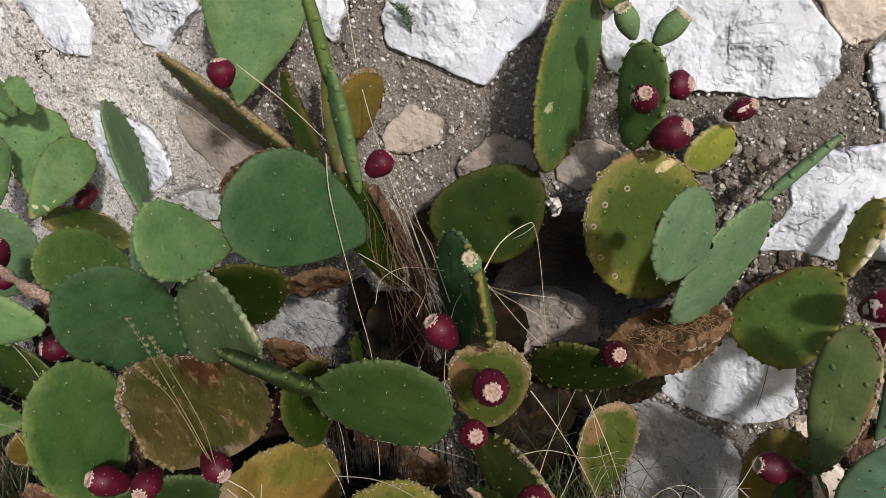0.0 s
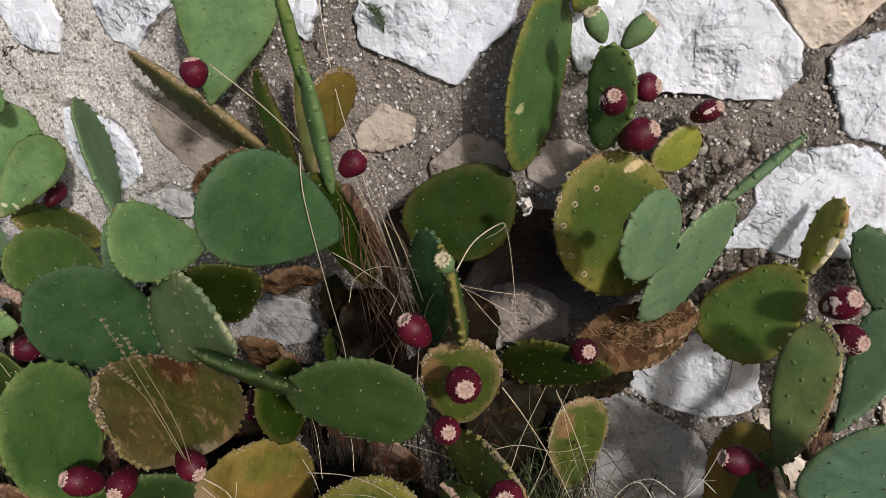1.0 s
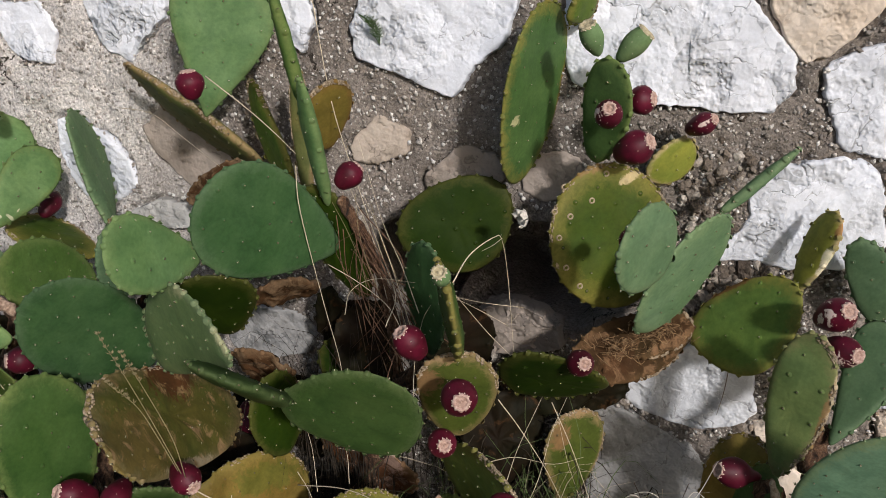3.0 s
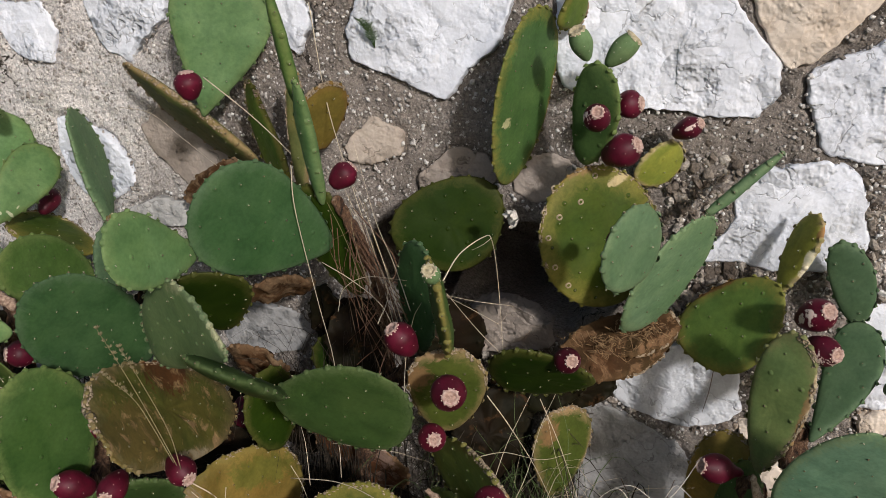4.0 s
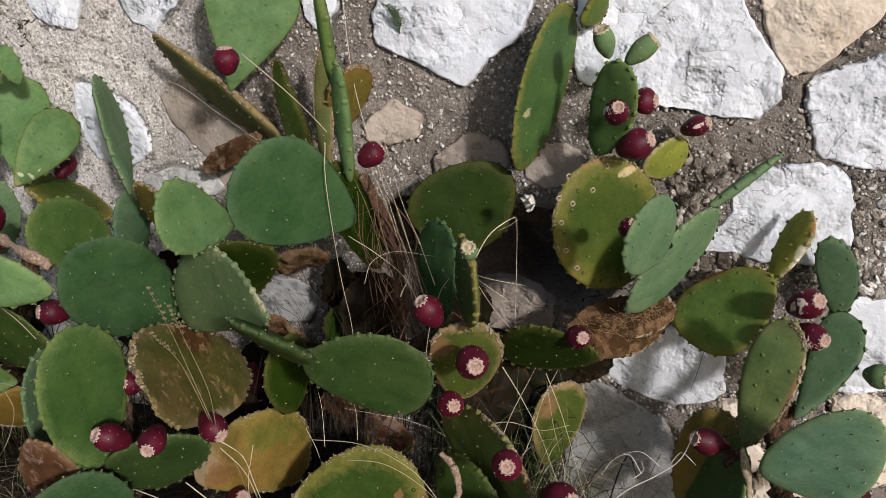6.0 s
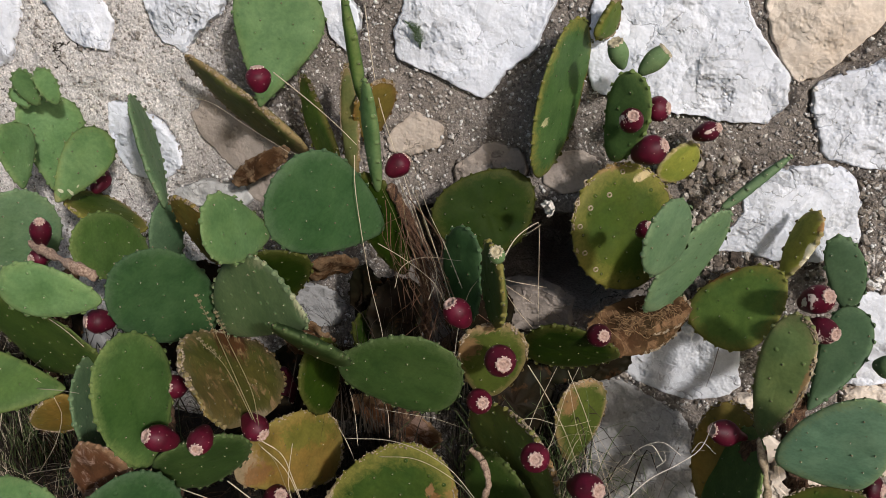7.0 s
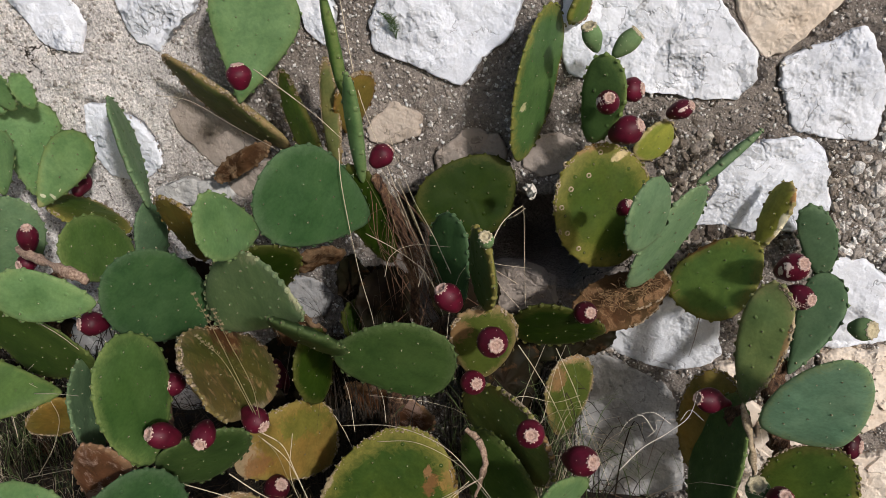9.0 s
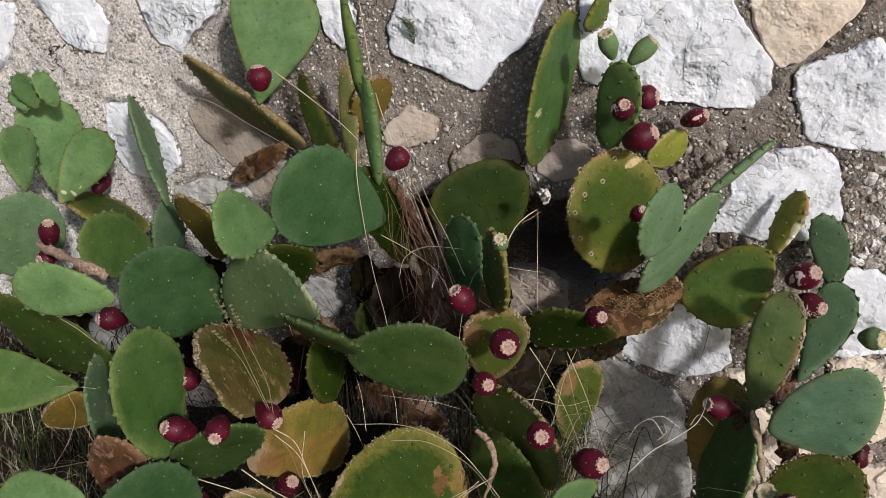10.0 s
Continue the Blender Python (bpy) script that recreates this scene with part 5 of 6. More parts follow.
put(fruit, MID, (0.108, -0.545, 0.850), (0.110, -0.574, 0.875), 0.0128, False)
put(fruit, RIGHT, (0.248, -0.148, 1.092), (0.232, -0.174, 1.141), 0.0181, False)
put(fruit, RIGHT, (0.277, -0.144, 1.083), (0.320, -0.144, 1.127), 0.0193, False)
put(fruit, FAR, (0.609, -0.397, 0.312), (0.618, -0.444, 0.374), 0.0246)


# ---- stems, stalks, litter ----
def smooth_path(points, per=6):
    """A soft curve through the points."""
    ps = [Vector(p) for p in points]
    ps = [2 * ps[0] - ps[1]] + ps + [2 * ps[-1] - ps[-2]]
    out = []
    for i in range(1, len(ps) - 2):
        a, p, q, d = ps[i - 1], ps[i], ps[i + 1], ps[i + 2]
        for k in range(per):
            t = k / per
            out.append(0.5 * (2 * p + (q - a) * t + (2 * a - 5 * p + 4 * q - d) * t * t + (3 * p - a - 3 * q + d) * t ** 3))
    out.append(ps[-2])
    return out


def stem(plant, points, r0, r1, label="rough woody stem", material=None):
    pts = smooth_path(points, 14)
    n = len(pts)
    sides = 18
    v, f = tube(pts, [(r0 + (r1 - r0) * i / (n - 1)) * (0.35 if i == n - 1 else 0.8 if i == n - 2 else 1.0) for i in range(n)], sides)
    lumpy = []
    for i, p in enumerate(v):
        c = Vector(pts[i // sides])
        q = 1 + 0.75 * rough(p, 24.0, 4, 2) + 0.45 * rough(p, 80.0, 6, 3)
        lumpy.append(tuple(c + (Vector(p) - c) * max(0.45, q)))
    v = lumpy
    return part("stem", mesh_of("stem", v, f, material or BARK), plant, label)


def fibres(plant, centre, size, count, seed):
    """Matted brown fibres of a rotted pad."""
    rng = random.Random(seed)
    v, f = [], []
    c = Vector(centre)
    for _ in range(count):
        p = c + Vector((rng.gauss(0, size[0]), rng.gauss(0, size[1]) - 0.008, rng.gauss(0, size[2])))
        a = Vector((rng.uniform(-1, 1), rng.uniform(-0.6, 0.3), rng.uniform(-0.7, 0.7))) * rng.uniform(0.008, 0.028)
        q = Vector((rng.uniform(-1, 1), rng.uniform(-0.5, 0.5), rng.uniform(-1, 1))) * 0.009
        pts = smooth_path([p, p + a * 0.5 + q, p + a], 3)
        mv, mf = tube(pts, [0.0007 * rng.uniform(0.5, 1.2)] * len(pts), 3)
        join_into(v, f, mv, mf)
    return part("dried_fibre", mesh_of("dried_fibre", v, f, FIBRE), plant, "matted orange-brown dried fibres", kind="stuff")


def strands(plant, top, foot, spread, count, seed):
    """Long dry reddish strands hanging down a dead stem."""
    rng = random.Random(seed)
    v, f = [], []
    for _ in range(count):
        a = Vector(top).lerp(Vector(foot), rng.uniform(0.0, 0.45))
        b = Vector(top).lerp(Vector(foot), rng.uniform(0.6, 1.1))
        pts = [p + Vector((rng.gauss(0, spread), rng.gauss(0, 0.5 * spread), rng.gauss(0, 0.4 * spread))) * k for p, k in ((a, 0.35), (a.lerp(b, 0.5), 0.8), (b, 1.3))]
        pts = smooth_path(pts, 5)
        mv, mf = tube(pts, [0.0008 * rng.uniform(0.5, 1.2)] * len(pts), 4)
        join_into(v, f, mv, mf)
    return part("dried_strand", mesh_of("dried_strand", v, f, RED_STRAW), plant, "long reddish-brown dry strands", kind="stuff")


def stalk(points, r=0.0010, brown=False, seeds=False, green=False, old=False, bleached=False):
    """One dry grass stalk, tapering to its tip."""
    pts = smooth_path(points, 7)
    n = len(pts)
    v, f = tube(pts, [0.8 * r * (1 - 0.55 * i / (n - 1)) for i in range(n)], 5)
    ob = thing("grass_stalk", "thin green grass blade" if green else "thin brown dry grass stalk" if brown else "thin weathered dry grass stalk" if old else "bleached white dry twig" if bleached else "thin pale straw-coloured dry grass stalk", "grass stalk", "loose grass stalks", pts[0])
    inv = Matrix.Translation(ob.location).inverted()
    me = mesh_of("stalk", [tuple(inv @ Vector(p)) for p in v], f, GRASS if green else STRAW_BROWN if brown else OLD_STRAW if old else HUSK if bleached else STRAW)
    part("stalk", me, ob)
    if seeds:
        rng = random.Random(n)
        v, f = [], []
        tip = pts[-int(n * 0.34):]
        for i in range(46):
            p = tip[min(len(tip) - 1, int(rng.random() * len(tip)))]
            d = Vector((rng.uniform(-1, 1), rng.uniform(-1, 1), rng.uniform(0.4, 1.4))).normalized()
            c = inv @ (Vector(p) + d * 0.004)
            a = d.orthogonal().normalized()
            q = d.cross(a)
            more = [tuple(c + 0.0008 * (x * a + y * q) + 0.0032 * z * d) for x, y, z in OCTA]
            join_into(v, f, more, OCTA_F)
        part("seed_head", mesh_of("seed_head", v, f, OLD_STRAW), ob, "dry feathery seed head")
    return ob


def tuft(name, label, cx, cy, cz, spread, count, height, seed, material, lean=0.5, droop=0.4, r=0.0012, flat=0.5):
    """A clump of grass blades: too many to count, so one body."""
    rng = random.Random(seed)
    v, f = [], []
    for _ in range(count):
        x, y = cx + rng.gauss(0, spread), cy + rng.gauss(0, spread * flat)
        y = min(y, -0.03)
        h = height * rng.uniform(0.45, 1.15)
        a = rng.uniform(0, 2 * math.pi)
        d = Vector((math.cos(a), math.sin(a) * 0.7 - 0.25, 0)) * lean * h * rng.uniform(0.2, 1.3)
        p0 = Vector((x, y, max(cz, lie(x, y) - 0.01)))
        pts = [p0, p0 + d * 0.25 + Vector((0, 0, h * 0.5)), p0 + d * 0.7 + Vector((0, 0, h * 0.85)), p0 + d * 1.25 + Vector((0, 0, h * (1 - droop * rng.random())))]
        for q in pts:
            q.y = min(q.y, -0.02)
        pts = smooth_path(pts, 3)
        n = len(pts)
        rr = r * rng.uniform(0.6, 1.3)
        mv, mf = tube(pts, [rr * (1 - 0.75 * i / (n - 1)) for i in range(n)], 3)
        join_into(v, f, mv, mf)
    ob = new(name, mesh_of(name, v, f, material))
    return tagged(ob, label, "grass", kind="stuff")


def litter():
    rng = random.Random(77)
    v, f = [], []
    for _ in range(3000):
        x, y = rng.uniform(-1.7, 0.9), -abs(rng.gauss(0, 0.42)) - 0.02
        z = lie(x, y) + 0.006 + 0.03 * rng.random()
        a, l = rng.uniform(0, 2 * math.pi), rng.uniform(0.02, 0.11)
        d = Vector((math.cos(a), math.sin(a), rng.uniform(-0.15, 0.35))) * l
        p = Vector((x, y, z))
        if (p + d).y > -0.01:
            continue
        mv, mf = tube([p, p + d * 0.5 + Vector((0, 0, 0.006)), p + d], [0.0011, 0.001, 0.0004], 3)
        join_into(v, f, mv, mf)
    return tagged(new("straw_litter", mesh_of("straw_litter", v, f, STRAW_BROWN)), "brown dry straw litter on the soil", "litter", kind="stuff")


litter()
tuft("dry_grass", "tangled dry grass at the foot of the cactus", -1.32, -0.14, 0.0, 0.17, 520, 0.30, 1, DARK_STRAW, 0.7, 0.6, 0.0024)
tuft("dry_grass", "pale straw at the foot of the cactus", -1.30, -0.18, 0.0, 0.17, 170, 0.28, 2, STRAW, 0.9, 0.7, 0.0012)
tuft("green_grass", "thin green grass among dry stems", -1.25, -0.20, 0.0, 0.18, 300, 0.26, 3, GRASS, 0.8, 0.6)
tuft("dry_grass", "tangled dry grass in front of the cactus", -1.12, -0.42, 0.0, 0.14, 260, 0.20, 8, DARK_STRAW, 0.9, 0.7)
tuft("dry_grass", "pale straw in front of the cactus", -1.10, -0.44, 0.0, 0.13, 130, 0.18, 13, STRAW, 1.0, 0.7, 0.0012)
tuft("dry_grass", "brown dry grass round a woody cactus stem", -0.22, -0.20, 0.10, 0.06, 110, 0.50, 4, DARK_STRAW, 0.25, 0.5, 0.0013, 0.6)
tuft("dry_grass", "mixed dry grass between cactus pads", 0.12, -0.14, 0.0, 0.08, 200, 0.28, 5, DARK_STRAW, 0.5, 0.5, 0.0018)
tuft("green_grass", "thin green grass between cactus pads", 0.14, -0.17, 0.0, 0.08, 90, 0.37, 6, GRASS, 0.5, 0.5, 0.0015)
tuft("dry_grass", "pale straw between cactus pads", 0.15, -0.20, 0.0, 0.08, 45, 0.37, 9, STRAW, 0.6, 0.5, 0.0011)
# Added clump whose near-black blades fill a shaded gap.
tuft("dry_grass", "dark grass standing in for shade at the wall foot", 0.08, -0.06, 0.0, 0.07, 260, 0.38, 12, DARK_STRAW, 0.3, 0.4, 0.0024, 0.3)
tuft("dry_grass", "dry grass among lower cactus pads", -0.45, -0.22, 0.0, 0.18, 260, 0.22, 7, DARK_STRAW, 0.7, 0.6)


def ball():
    """A once divided icosahedron."""
    bm = bmesh.new()
    bmesh.ops.create_icosphere(bm, subdivisions=2, radius=1.0)
    v = [tuple(p.co) for p in bm.verts]
    bm.verts.index_update()
    f = [tuple(p.index for p in q.verts) for q in bm.faces]
    bm.free()
    return v, f


BALL, BALL_F = ball()


def weed(x, z):
    """A small feathery weed rooted in a crack of the wall."""
    rng = random.Random(31)
    v, f = [], []
    for k in range(5):
        top = Vector((x + rng.uniform(-0.02, 0.02), -0.030 - 0.012 * rng.random(), z + rng.uniform(0.045, 0.07)))
        pts = smooth_path([(x, -0.008, z), (x + rng.uniform(-0.008, 0.008), -0.026, z + 0.03), top], 6)
        mv, mf = tube(pts, [0.0007] * len(pts), 4)
        join_into(v, f, mv, mf)
        for p in pts[3:]:
            for side in (-1, 1):
                tip = Vector(p) + Vector((side * rng.uniform(0.006, 0.011), -0.003, rng.uniform(0.002, 0.007)))
                mv, mf = tube([p, Vector(p).lerp(tip, 0.5), tip], [0.0004, 0.0009, 0.0002], 4)
                join_into(v, f, mv, mf)
    ob = thing("weed", "small feathery green weed growing from a wall crack", "weed", "", (x, -0.008, z))
    leaves = part("leaves", mesh_of("leaves", v, f, PAD["sage"]), ob)
    leaves.matrix_parent_inverse = Matrix.Translation(ob.location).inverted()
    return ob


weed(-0.176, 1.095)


def loose_stone(at, size, seed):
    """A broken limestone lump lying in the grass."""
    verts = []
    for p in BALL:
        q = Vector(p) * (0.85 + 0.45 * rough(p, 1.1, seed, 3))
        verts.append((q.x * size[0], q.y * size[1], q.z * size[2]))
    ob = thing("loose_stone", "broken pale limestone lump lying in dry grass", "stone", "", at)
    part("lump", mesh_of("lump", verts, BALL_F, STONE["white"], False), ob)
    return ob


def pebbles():
    """Grit bedded in the mortar face."""
    rng = random.Random(5)
    gx0, gz0, dx, dz, inside = UNDER_STONE[0]
    v, f = [], []
    for _ in range(52000):
        x, z = rng.uniform(-1.6, 1.1), rng.uniform(0.0, 1.3)
        r = 0.0011 + 0.0050 * rng.random() ** 3
        if shade_hollow_at(x, z):
            continue
        if inside[int((z - gz0) / dz + 0.5), int((x - gx0) / dx + 0.5)]:
            continue
        y = 0.010 * rough((x, z, 0), 4.0, 1, 3) + 0.006 * rough((x, z, 0), 28.0, 2, 3)
        a = rng.uniform(0, 3.14)
        sx, sz, sy = r * rng.uniform(0.8, 1.5), r * rng.uniform(0.6, 1.1), r * 0.7
        c, s = math.cos(a), math.sin(a)
        more = [(x + c * p * sx - s * q * sz, y - 0.001 + w * sy, z + s * p * sx + c * q * sz) for p, w, q in OCTA]
        join_into(v, f, more, OCTA_F)
    ob = new("grit", mesh_of("grit", v, f, PEBBLE))
    ob.parent = WALL
    return tagged(ob, "pale grit bedded in the mortar", kind="stuff")


pebbles()
loose_stone((-1.035, -0.491, 0.035), (0.05, 0.05, 0.045), 3)
loose_stone((-1.135, -0.371, 0.03), (0.035, 0.04, 0.035), 8)


def rubble(cx, cz, wx, wz, count, seed, big=0.021, material=None):
    """Broken stone bits packed in a wide joint."""
    rng = random.Random(seed)
    gx0, gz0, dx, dz, inside = UNDER_STONE[0]
    v, f = [], []
    for _ in range(4 * count):
        x, z = cx + rng.gauss(0, 0.62 * wx), cz + rng.gauss(0, 0.62 * wz)
        r = big * (0.22 + 0.78 * rng.random() ** 3)
        if inside[max(0, int((z - gz0) / dz + 0.5)), min(inside.shape[1] - 1, int((x - gx0) / dx + 0.5))] or shade_hollow_at(x, z):
            continue
        c = Vector((x, 0.002, z))
        e = Euler((rng.uniform(0, 6), rng.uniform(0, 6), rng.uniform(0, 6))).to_matrix()
        s = [r * rng.uniform(0.6, 1.0), r * rng.uniform(0.45, 0.8), r * rng.uniform(0.35, 0.7)]
        o = len(v)
        for i, (x, y, z) in enumerate(BALL):
            k = 0.62 + 0.38 * noise.noise((x * 1.3 + seed, y * 1.3 + len(v), z * 1.3)) + rng.uniform(-0.08, 0.10)
            v.append(tuple(c + e @ Vector((x * s[0], y * s[1], z * s[2])) * (k + 0.25)))
        f.extend((p + o, q + o, w + o) for p, q, w in BALL_F)
    ob = new("rubble", mesh_of("rubble", v, f, material or RUBBLE, False))
    ob.parent = WALL
    return tagged(ob, "broken stone bits packed in a joint", kind="stuff")


rubble(0.438, 0.831, 0.064, 0.082, 60, 1)
rubble(0.484, 0.681, 0.064, 0.048, 50, 2)
rubble(0.350, 0.405, 0.084, 0.042, 50, 3)
rubble(0.064, 0.556, 0.079, 0.071, 30, 4)
rubble(0.390, 0.602, 0.046, 0.038, 30, 5)
rubble(-0.269, 0.699, 0.074, 0.100, 30, 6)
rubble(0.736, 0.792, 0.032, 0.089, 60, 7)
rubble(0.810, 0.800, 0.050, 0.110, 110, 12, big=0.026, material=PEBBLE)
rubble(0.800, 0.700, 0.050, 0.045, 50, 13, big=0.022, material=PEBBLE)
rubble(0.631, 0.706, 0.059, 0.029, 30, 8)
rubble(0.628, 0.266, 0.097, 0.125, 50, 9, big=0.016, material=LEDGE)
rubble(0.800, 0.446, 0.044, 0.050, 30, 10, big=0.016, material=LEDGE)
rubble(0.788, 0.173, 0.091, 0.083, 40, 11, big=0.016, material=LEDGE)
stalk([(-0.265, -0.096, 1.184), (-0.226, -0.132, 1.010), (-0.140, -0.228, 0.870), (-0.041, -0.312, 0.685), (0.005, -0.336, 0.546)], r=0.0013)
stalk([(-0.201, -0.336, 0.942), (-0.200, -0.336, 0.865), (-0.191, -0.300, 0.692), (-0.165, -0.312, 0.600), (-0.148, -0.336, 0.550)], r=0.0012)
stalk([(0.106, -0.504, 0.833), (0.120, -0.468, 0.861), (0.142, -0.420, 0.872), (0.143, -0.372, 0.851), (0.138, -0.312, 0.760), (0.138, -0.276, 0.614)], r=0.0013)
stalk([(0.149, -0.396, 0.864), (0.135, -0.396, 0.852), (0.118, -0.396, 0.842)], r=0.0007)
stalk([(0.125, -0.240, 0.597), (0.094, -0.276, 0.654), (0.066, -0.360, 0.753)], r=0.0012)
stalk([(0.137, -0.180, 0.663), (0.084, -0.252, 0.697), (0.066, -0.360, 0.750)], r=0.0010)
stalk([(0.115, -0.216, 0.642), (0.082, -0.276, 0.693), (0.066, -0.360, 0.748)], r=0.0010)
stalk([(-0.702, -0.108, 0.986), (-0.592, -0.156, 0.985), (-0.443, -0.276, 0.967), (-0.288, -0.414, 0.956)], r=0.0011)
stalk([(-0.372, -0.294, 1.075), (-0.293, -0.312, 1.028), (-0.234, -0.336, 0.995), (-0.192, -0.348, 0.964)], r=0.0015)
stalk([(-0.270, -0.636, 0.557), (-0.288, -0.648, 0.631), (-0.303, -0.672, 0.722), (-0.321, -0.690, 0.796)], r=0.0010, seeds=True, old=True)
stalk([(-0.264, -0.636, 0.552), (-0.266, -0.648, 0.624), (-0.291, -0.660, 0.709), (-0.295, -0.684, 0.769)], r=0.0010, seeds=True, old=True)
stalk([(-0.275, -0.636, 0.561), (-0.291, -0.648, 0.624), (-0.311, -0.654, 0.671), (-0.337, -0.672, 0.714)], r=0.0010, seeds=True, old=True)
stalk([(-0.195, -0.444, 0.420), (-0.077, -0.492, 0.464), (0.025, -0.540, 0.469), (0.087, -0.564, 0.428), (0.137, -0.588, 0.384)], r=0.0012)
stalk([(-0.108, -0.492, 0.427), (-0.027, -0.516, 0.451), (0.054, -0.540, 0.433), (0.115, -0.564, 0.384)], r=0.0009)
stalk([(-0.465, -0.588, 0.354), (-0.355, -0.588, 0.333), (-0.244, -0.612, 0.323), (-0.090, -0.636, 0.331)], r=0.0014)
stalk([(-0.443, -0.612, 0.249), (-0.267, -0.636, 0.300), (-0.162, -0.636, 0.357), (-0.027, -0.660, 0.403), (0.084, -0.684, 0.421)], r=0.0010)
stalk([(-0.289, -0.588, 0.475), (-0.247, -0.588, 0.438), (-0.219, -0.588, 0.372), (-0.197, -0.588, 0.315)], r=0.0010)
stalk([(-0.242, -0.564, 0.475), (-0.248, -0.576, 0.407), (-0.241, -0.576, 0.358), (-0.219, -0.576, 0.301)], r=0.0009)
stalk([(0.223, -0.336, 0.256), (0.233, -0.276, 0.267), (0.251, -0.216, 0.284), (0.254, -0.192, 0.312)], r=0.0010)
stalk([(0.140, -0.396, 0.601), (0.169, -0.372, 0.539), (0.208, -0.336, 0.439), (0.244, -0.300, 0.319)], r=0.0012)
stalk([(0.198, -0.252, 0.524), (0.240, -0.276, 0.446), (0.282, -0.300, 0.343), (0.317, -0.324, 0.265)], r=0.0010)
stalk([(0.127, -0.300, 0.378), (0.138, -0.252, 0.421), (0.160, -0.216, 0.474), (0.177, -0.180, 0.513)], r=0.0010)
stalk([(0.149, -0.300, 0.304), (0.179, -0.276, 0.379), (0.192, -0.216, 0.442), (0.213, -0.180, 0.496)], r=0.0010)
stalk([(0.103, -0.336, 0.443), (0.141, -0.276, 0.421), (0.196, -0.216, 0.377), (0.246, -0.180, 0.377)], r=0.0010)
stalk([(-0.826, -0.456, 0.599), (-0.724, -0.516, 0.606), (-0.646, -0.564, 0.606)], r=0.0015)
stalk([(-1.125, -0.336, 0.797), (-1.065, -0.360, 0.726), (-1.021, -0.372, 0.694)], r=0.0014)
stalk([(-0.742, -0.588, 0.517), (-0.652, -0.636, 0.555), (-0.572, -0.678, 0.585)], r=0.0010)
stalk([(-0.868, -0.492, 0.245), (-0.795, -0.516, 0.338), (-0.743, -0.540, 0.428), (-0.731, -0.564, 0.488)], r=0.0012)
stalk([(-0.940, -0.456, 0.201), (-0.830, -0.492, 0.258), (-0.711, -0.540, 0.324)], r=0.0014)
stalk([(0.488, -0.048, 0.522), (0.483, -0.036, 0.463), (0.474, -0.036, 0.415)], r=0.0012, brown=True)
# Two brown stalks stand in for thin stalk shadows across the stone.
stalk([(0.433, -0.060, 0.270), (0.417, -0.060, 0.208), (0.401, -0.072, 0.136)], r=0.0010, brown=True)
stalk([(0.330, -0.060, 0.256), (0.347, -0.060, 0.217), (0.367, -0.072, 0.163)], r=0.0010, brown=True)
stalk([(0.385, -0.060, 0.250), (0.386, -0.060, 0.213), (0.388, -0.060, 0.185)], r=0.0009)
stalk([(-0.054, -0.360, 0.687), (-0.053, -0.312, 0.729), (-0.112, -0.252, 0.797), (-0.152, -0.228, 0.846)], r=0.0010)
stalk([(-0.012, -0.360, 0.695), (-0.054, -0.312, 0.764), (-0.093, -0.276, 0.829), (-0.140, -0.228, 0.882)], r=0.0010)
stalk([(0.017, -0.396, 0.734), (-0.030, -0.336, 0.786), (-0.084, -0.276, 0.842), (-0.158, -0.180, 0.953)], r=0.0010)
stalk([(-0.107, -0.396, 0.719), (-0.094, -0.396, 0.760), (-0.053, -0.396, 0.784), (0.022, -0.420, 0.794)], r=0.0009)
stalk([(-0.159, -0.336, 0.778), (-0.102, -0.348, 0.756), (-0.042, -0.372, 0.728), (-0.006, -0.396, 0.686)], r=0.0009)
stalk([(-0.129, -0.276, 0.594), (-0.154, -0.252, 0.682), (-0.167, -0.240, 0.751), (-0.159, -0.216, 0.818)], r=0.0009, brown=True)
stalk([(-0.078, -0.300, 0.563), (-0.116, -0.276, 0.646), (-0.141, -0.252, 0.709), (-0.172, -0.216, 0.805)], r=0.0009, brown=True)
stalk([(-0.052, -0.312, 0.573), (-0.072, -0.300, 0.650), (-0.109, -0.276, 0.709), (-0.147, -0.252, 0.744)], r=0.0009, brown=True)
stalk([(0.024, -0.444, 0.550), (0.014, -0.432, 0.589), (0.020, -0.432, 0.670), (0.039, -0.444, 0.743), (0.057, -0.456, 0.776)], r=0.0009)
stalk([(-0.186, -0.396, 0.375), (-0.201, -0.372, 0.439), (-0.215, -0.360, 0.476)], r=0.0009)
stalk([(-0.112, -0.420, 0.420), (-0.123, -0.396, 0.456), (-0.141, -0.372, 0.479)], r=0.0009)
stalk([(0.083, -0.588, 0.436), (0.044, -0.588, 0.390), (0.028, -0.600, 0.357)], r=0.0010)
stalk([(-0.386, -0.550, 0.359), (-0.334, -0.540, 0.314), (-0.276, -0.530, 0.280), (-0.253, -0.520, 0.270)], r=0.0016)
stalk([(-0.306, -0.560, 0.468), (-0.271, -0.550, 0.438), (-0.257, -0.540, 0.380), (-0.243, -0.530, 0.314), (-0.243, -0.520, 0.278)], r=0.0014)
stalk([(-0.310, -0.562, 0.462), (-0.285, -0.550, 0.420), (-0.272, -0.540, 0.360), (-0.255, -0.530, 0.300), (-0.248, -0.520, 0.270)], r=0.0010, old=True)
stalk([(-0.461, -0.600, 0.234), (-0.381, -0.590, 0.239), (-0.284, -0.580, 0.243)], r=0.0015)
stalk([(-0.243, -0.550, 0.267), (-0.151, -0.565, 0.305), (-0.063, -0.580, 0.313)], r=0.0013)
stalk([(0.018, -0.580, 0.338), (0.056, -0.570, 0.390), (0.093, -0.560, 0.419)], r=0.0012)
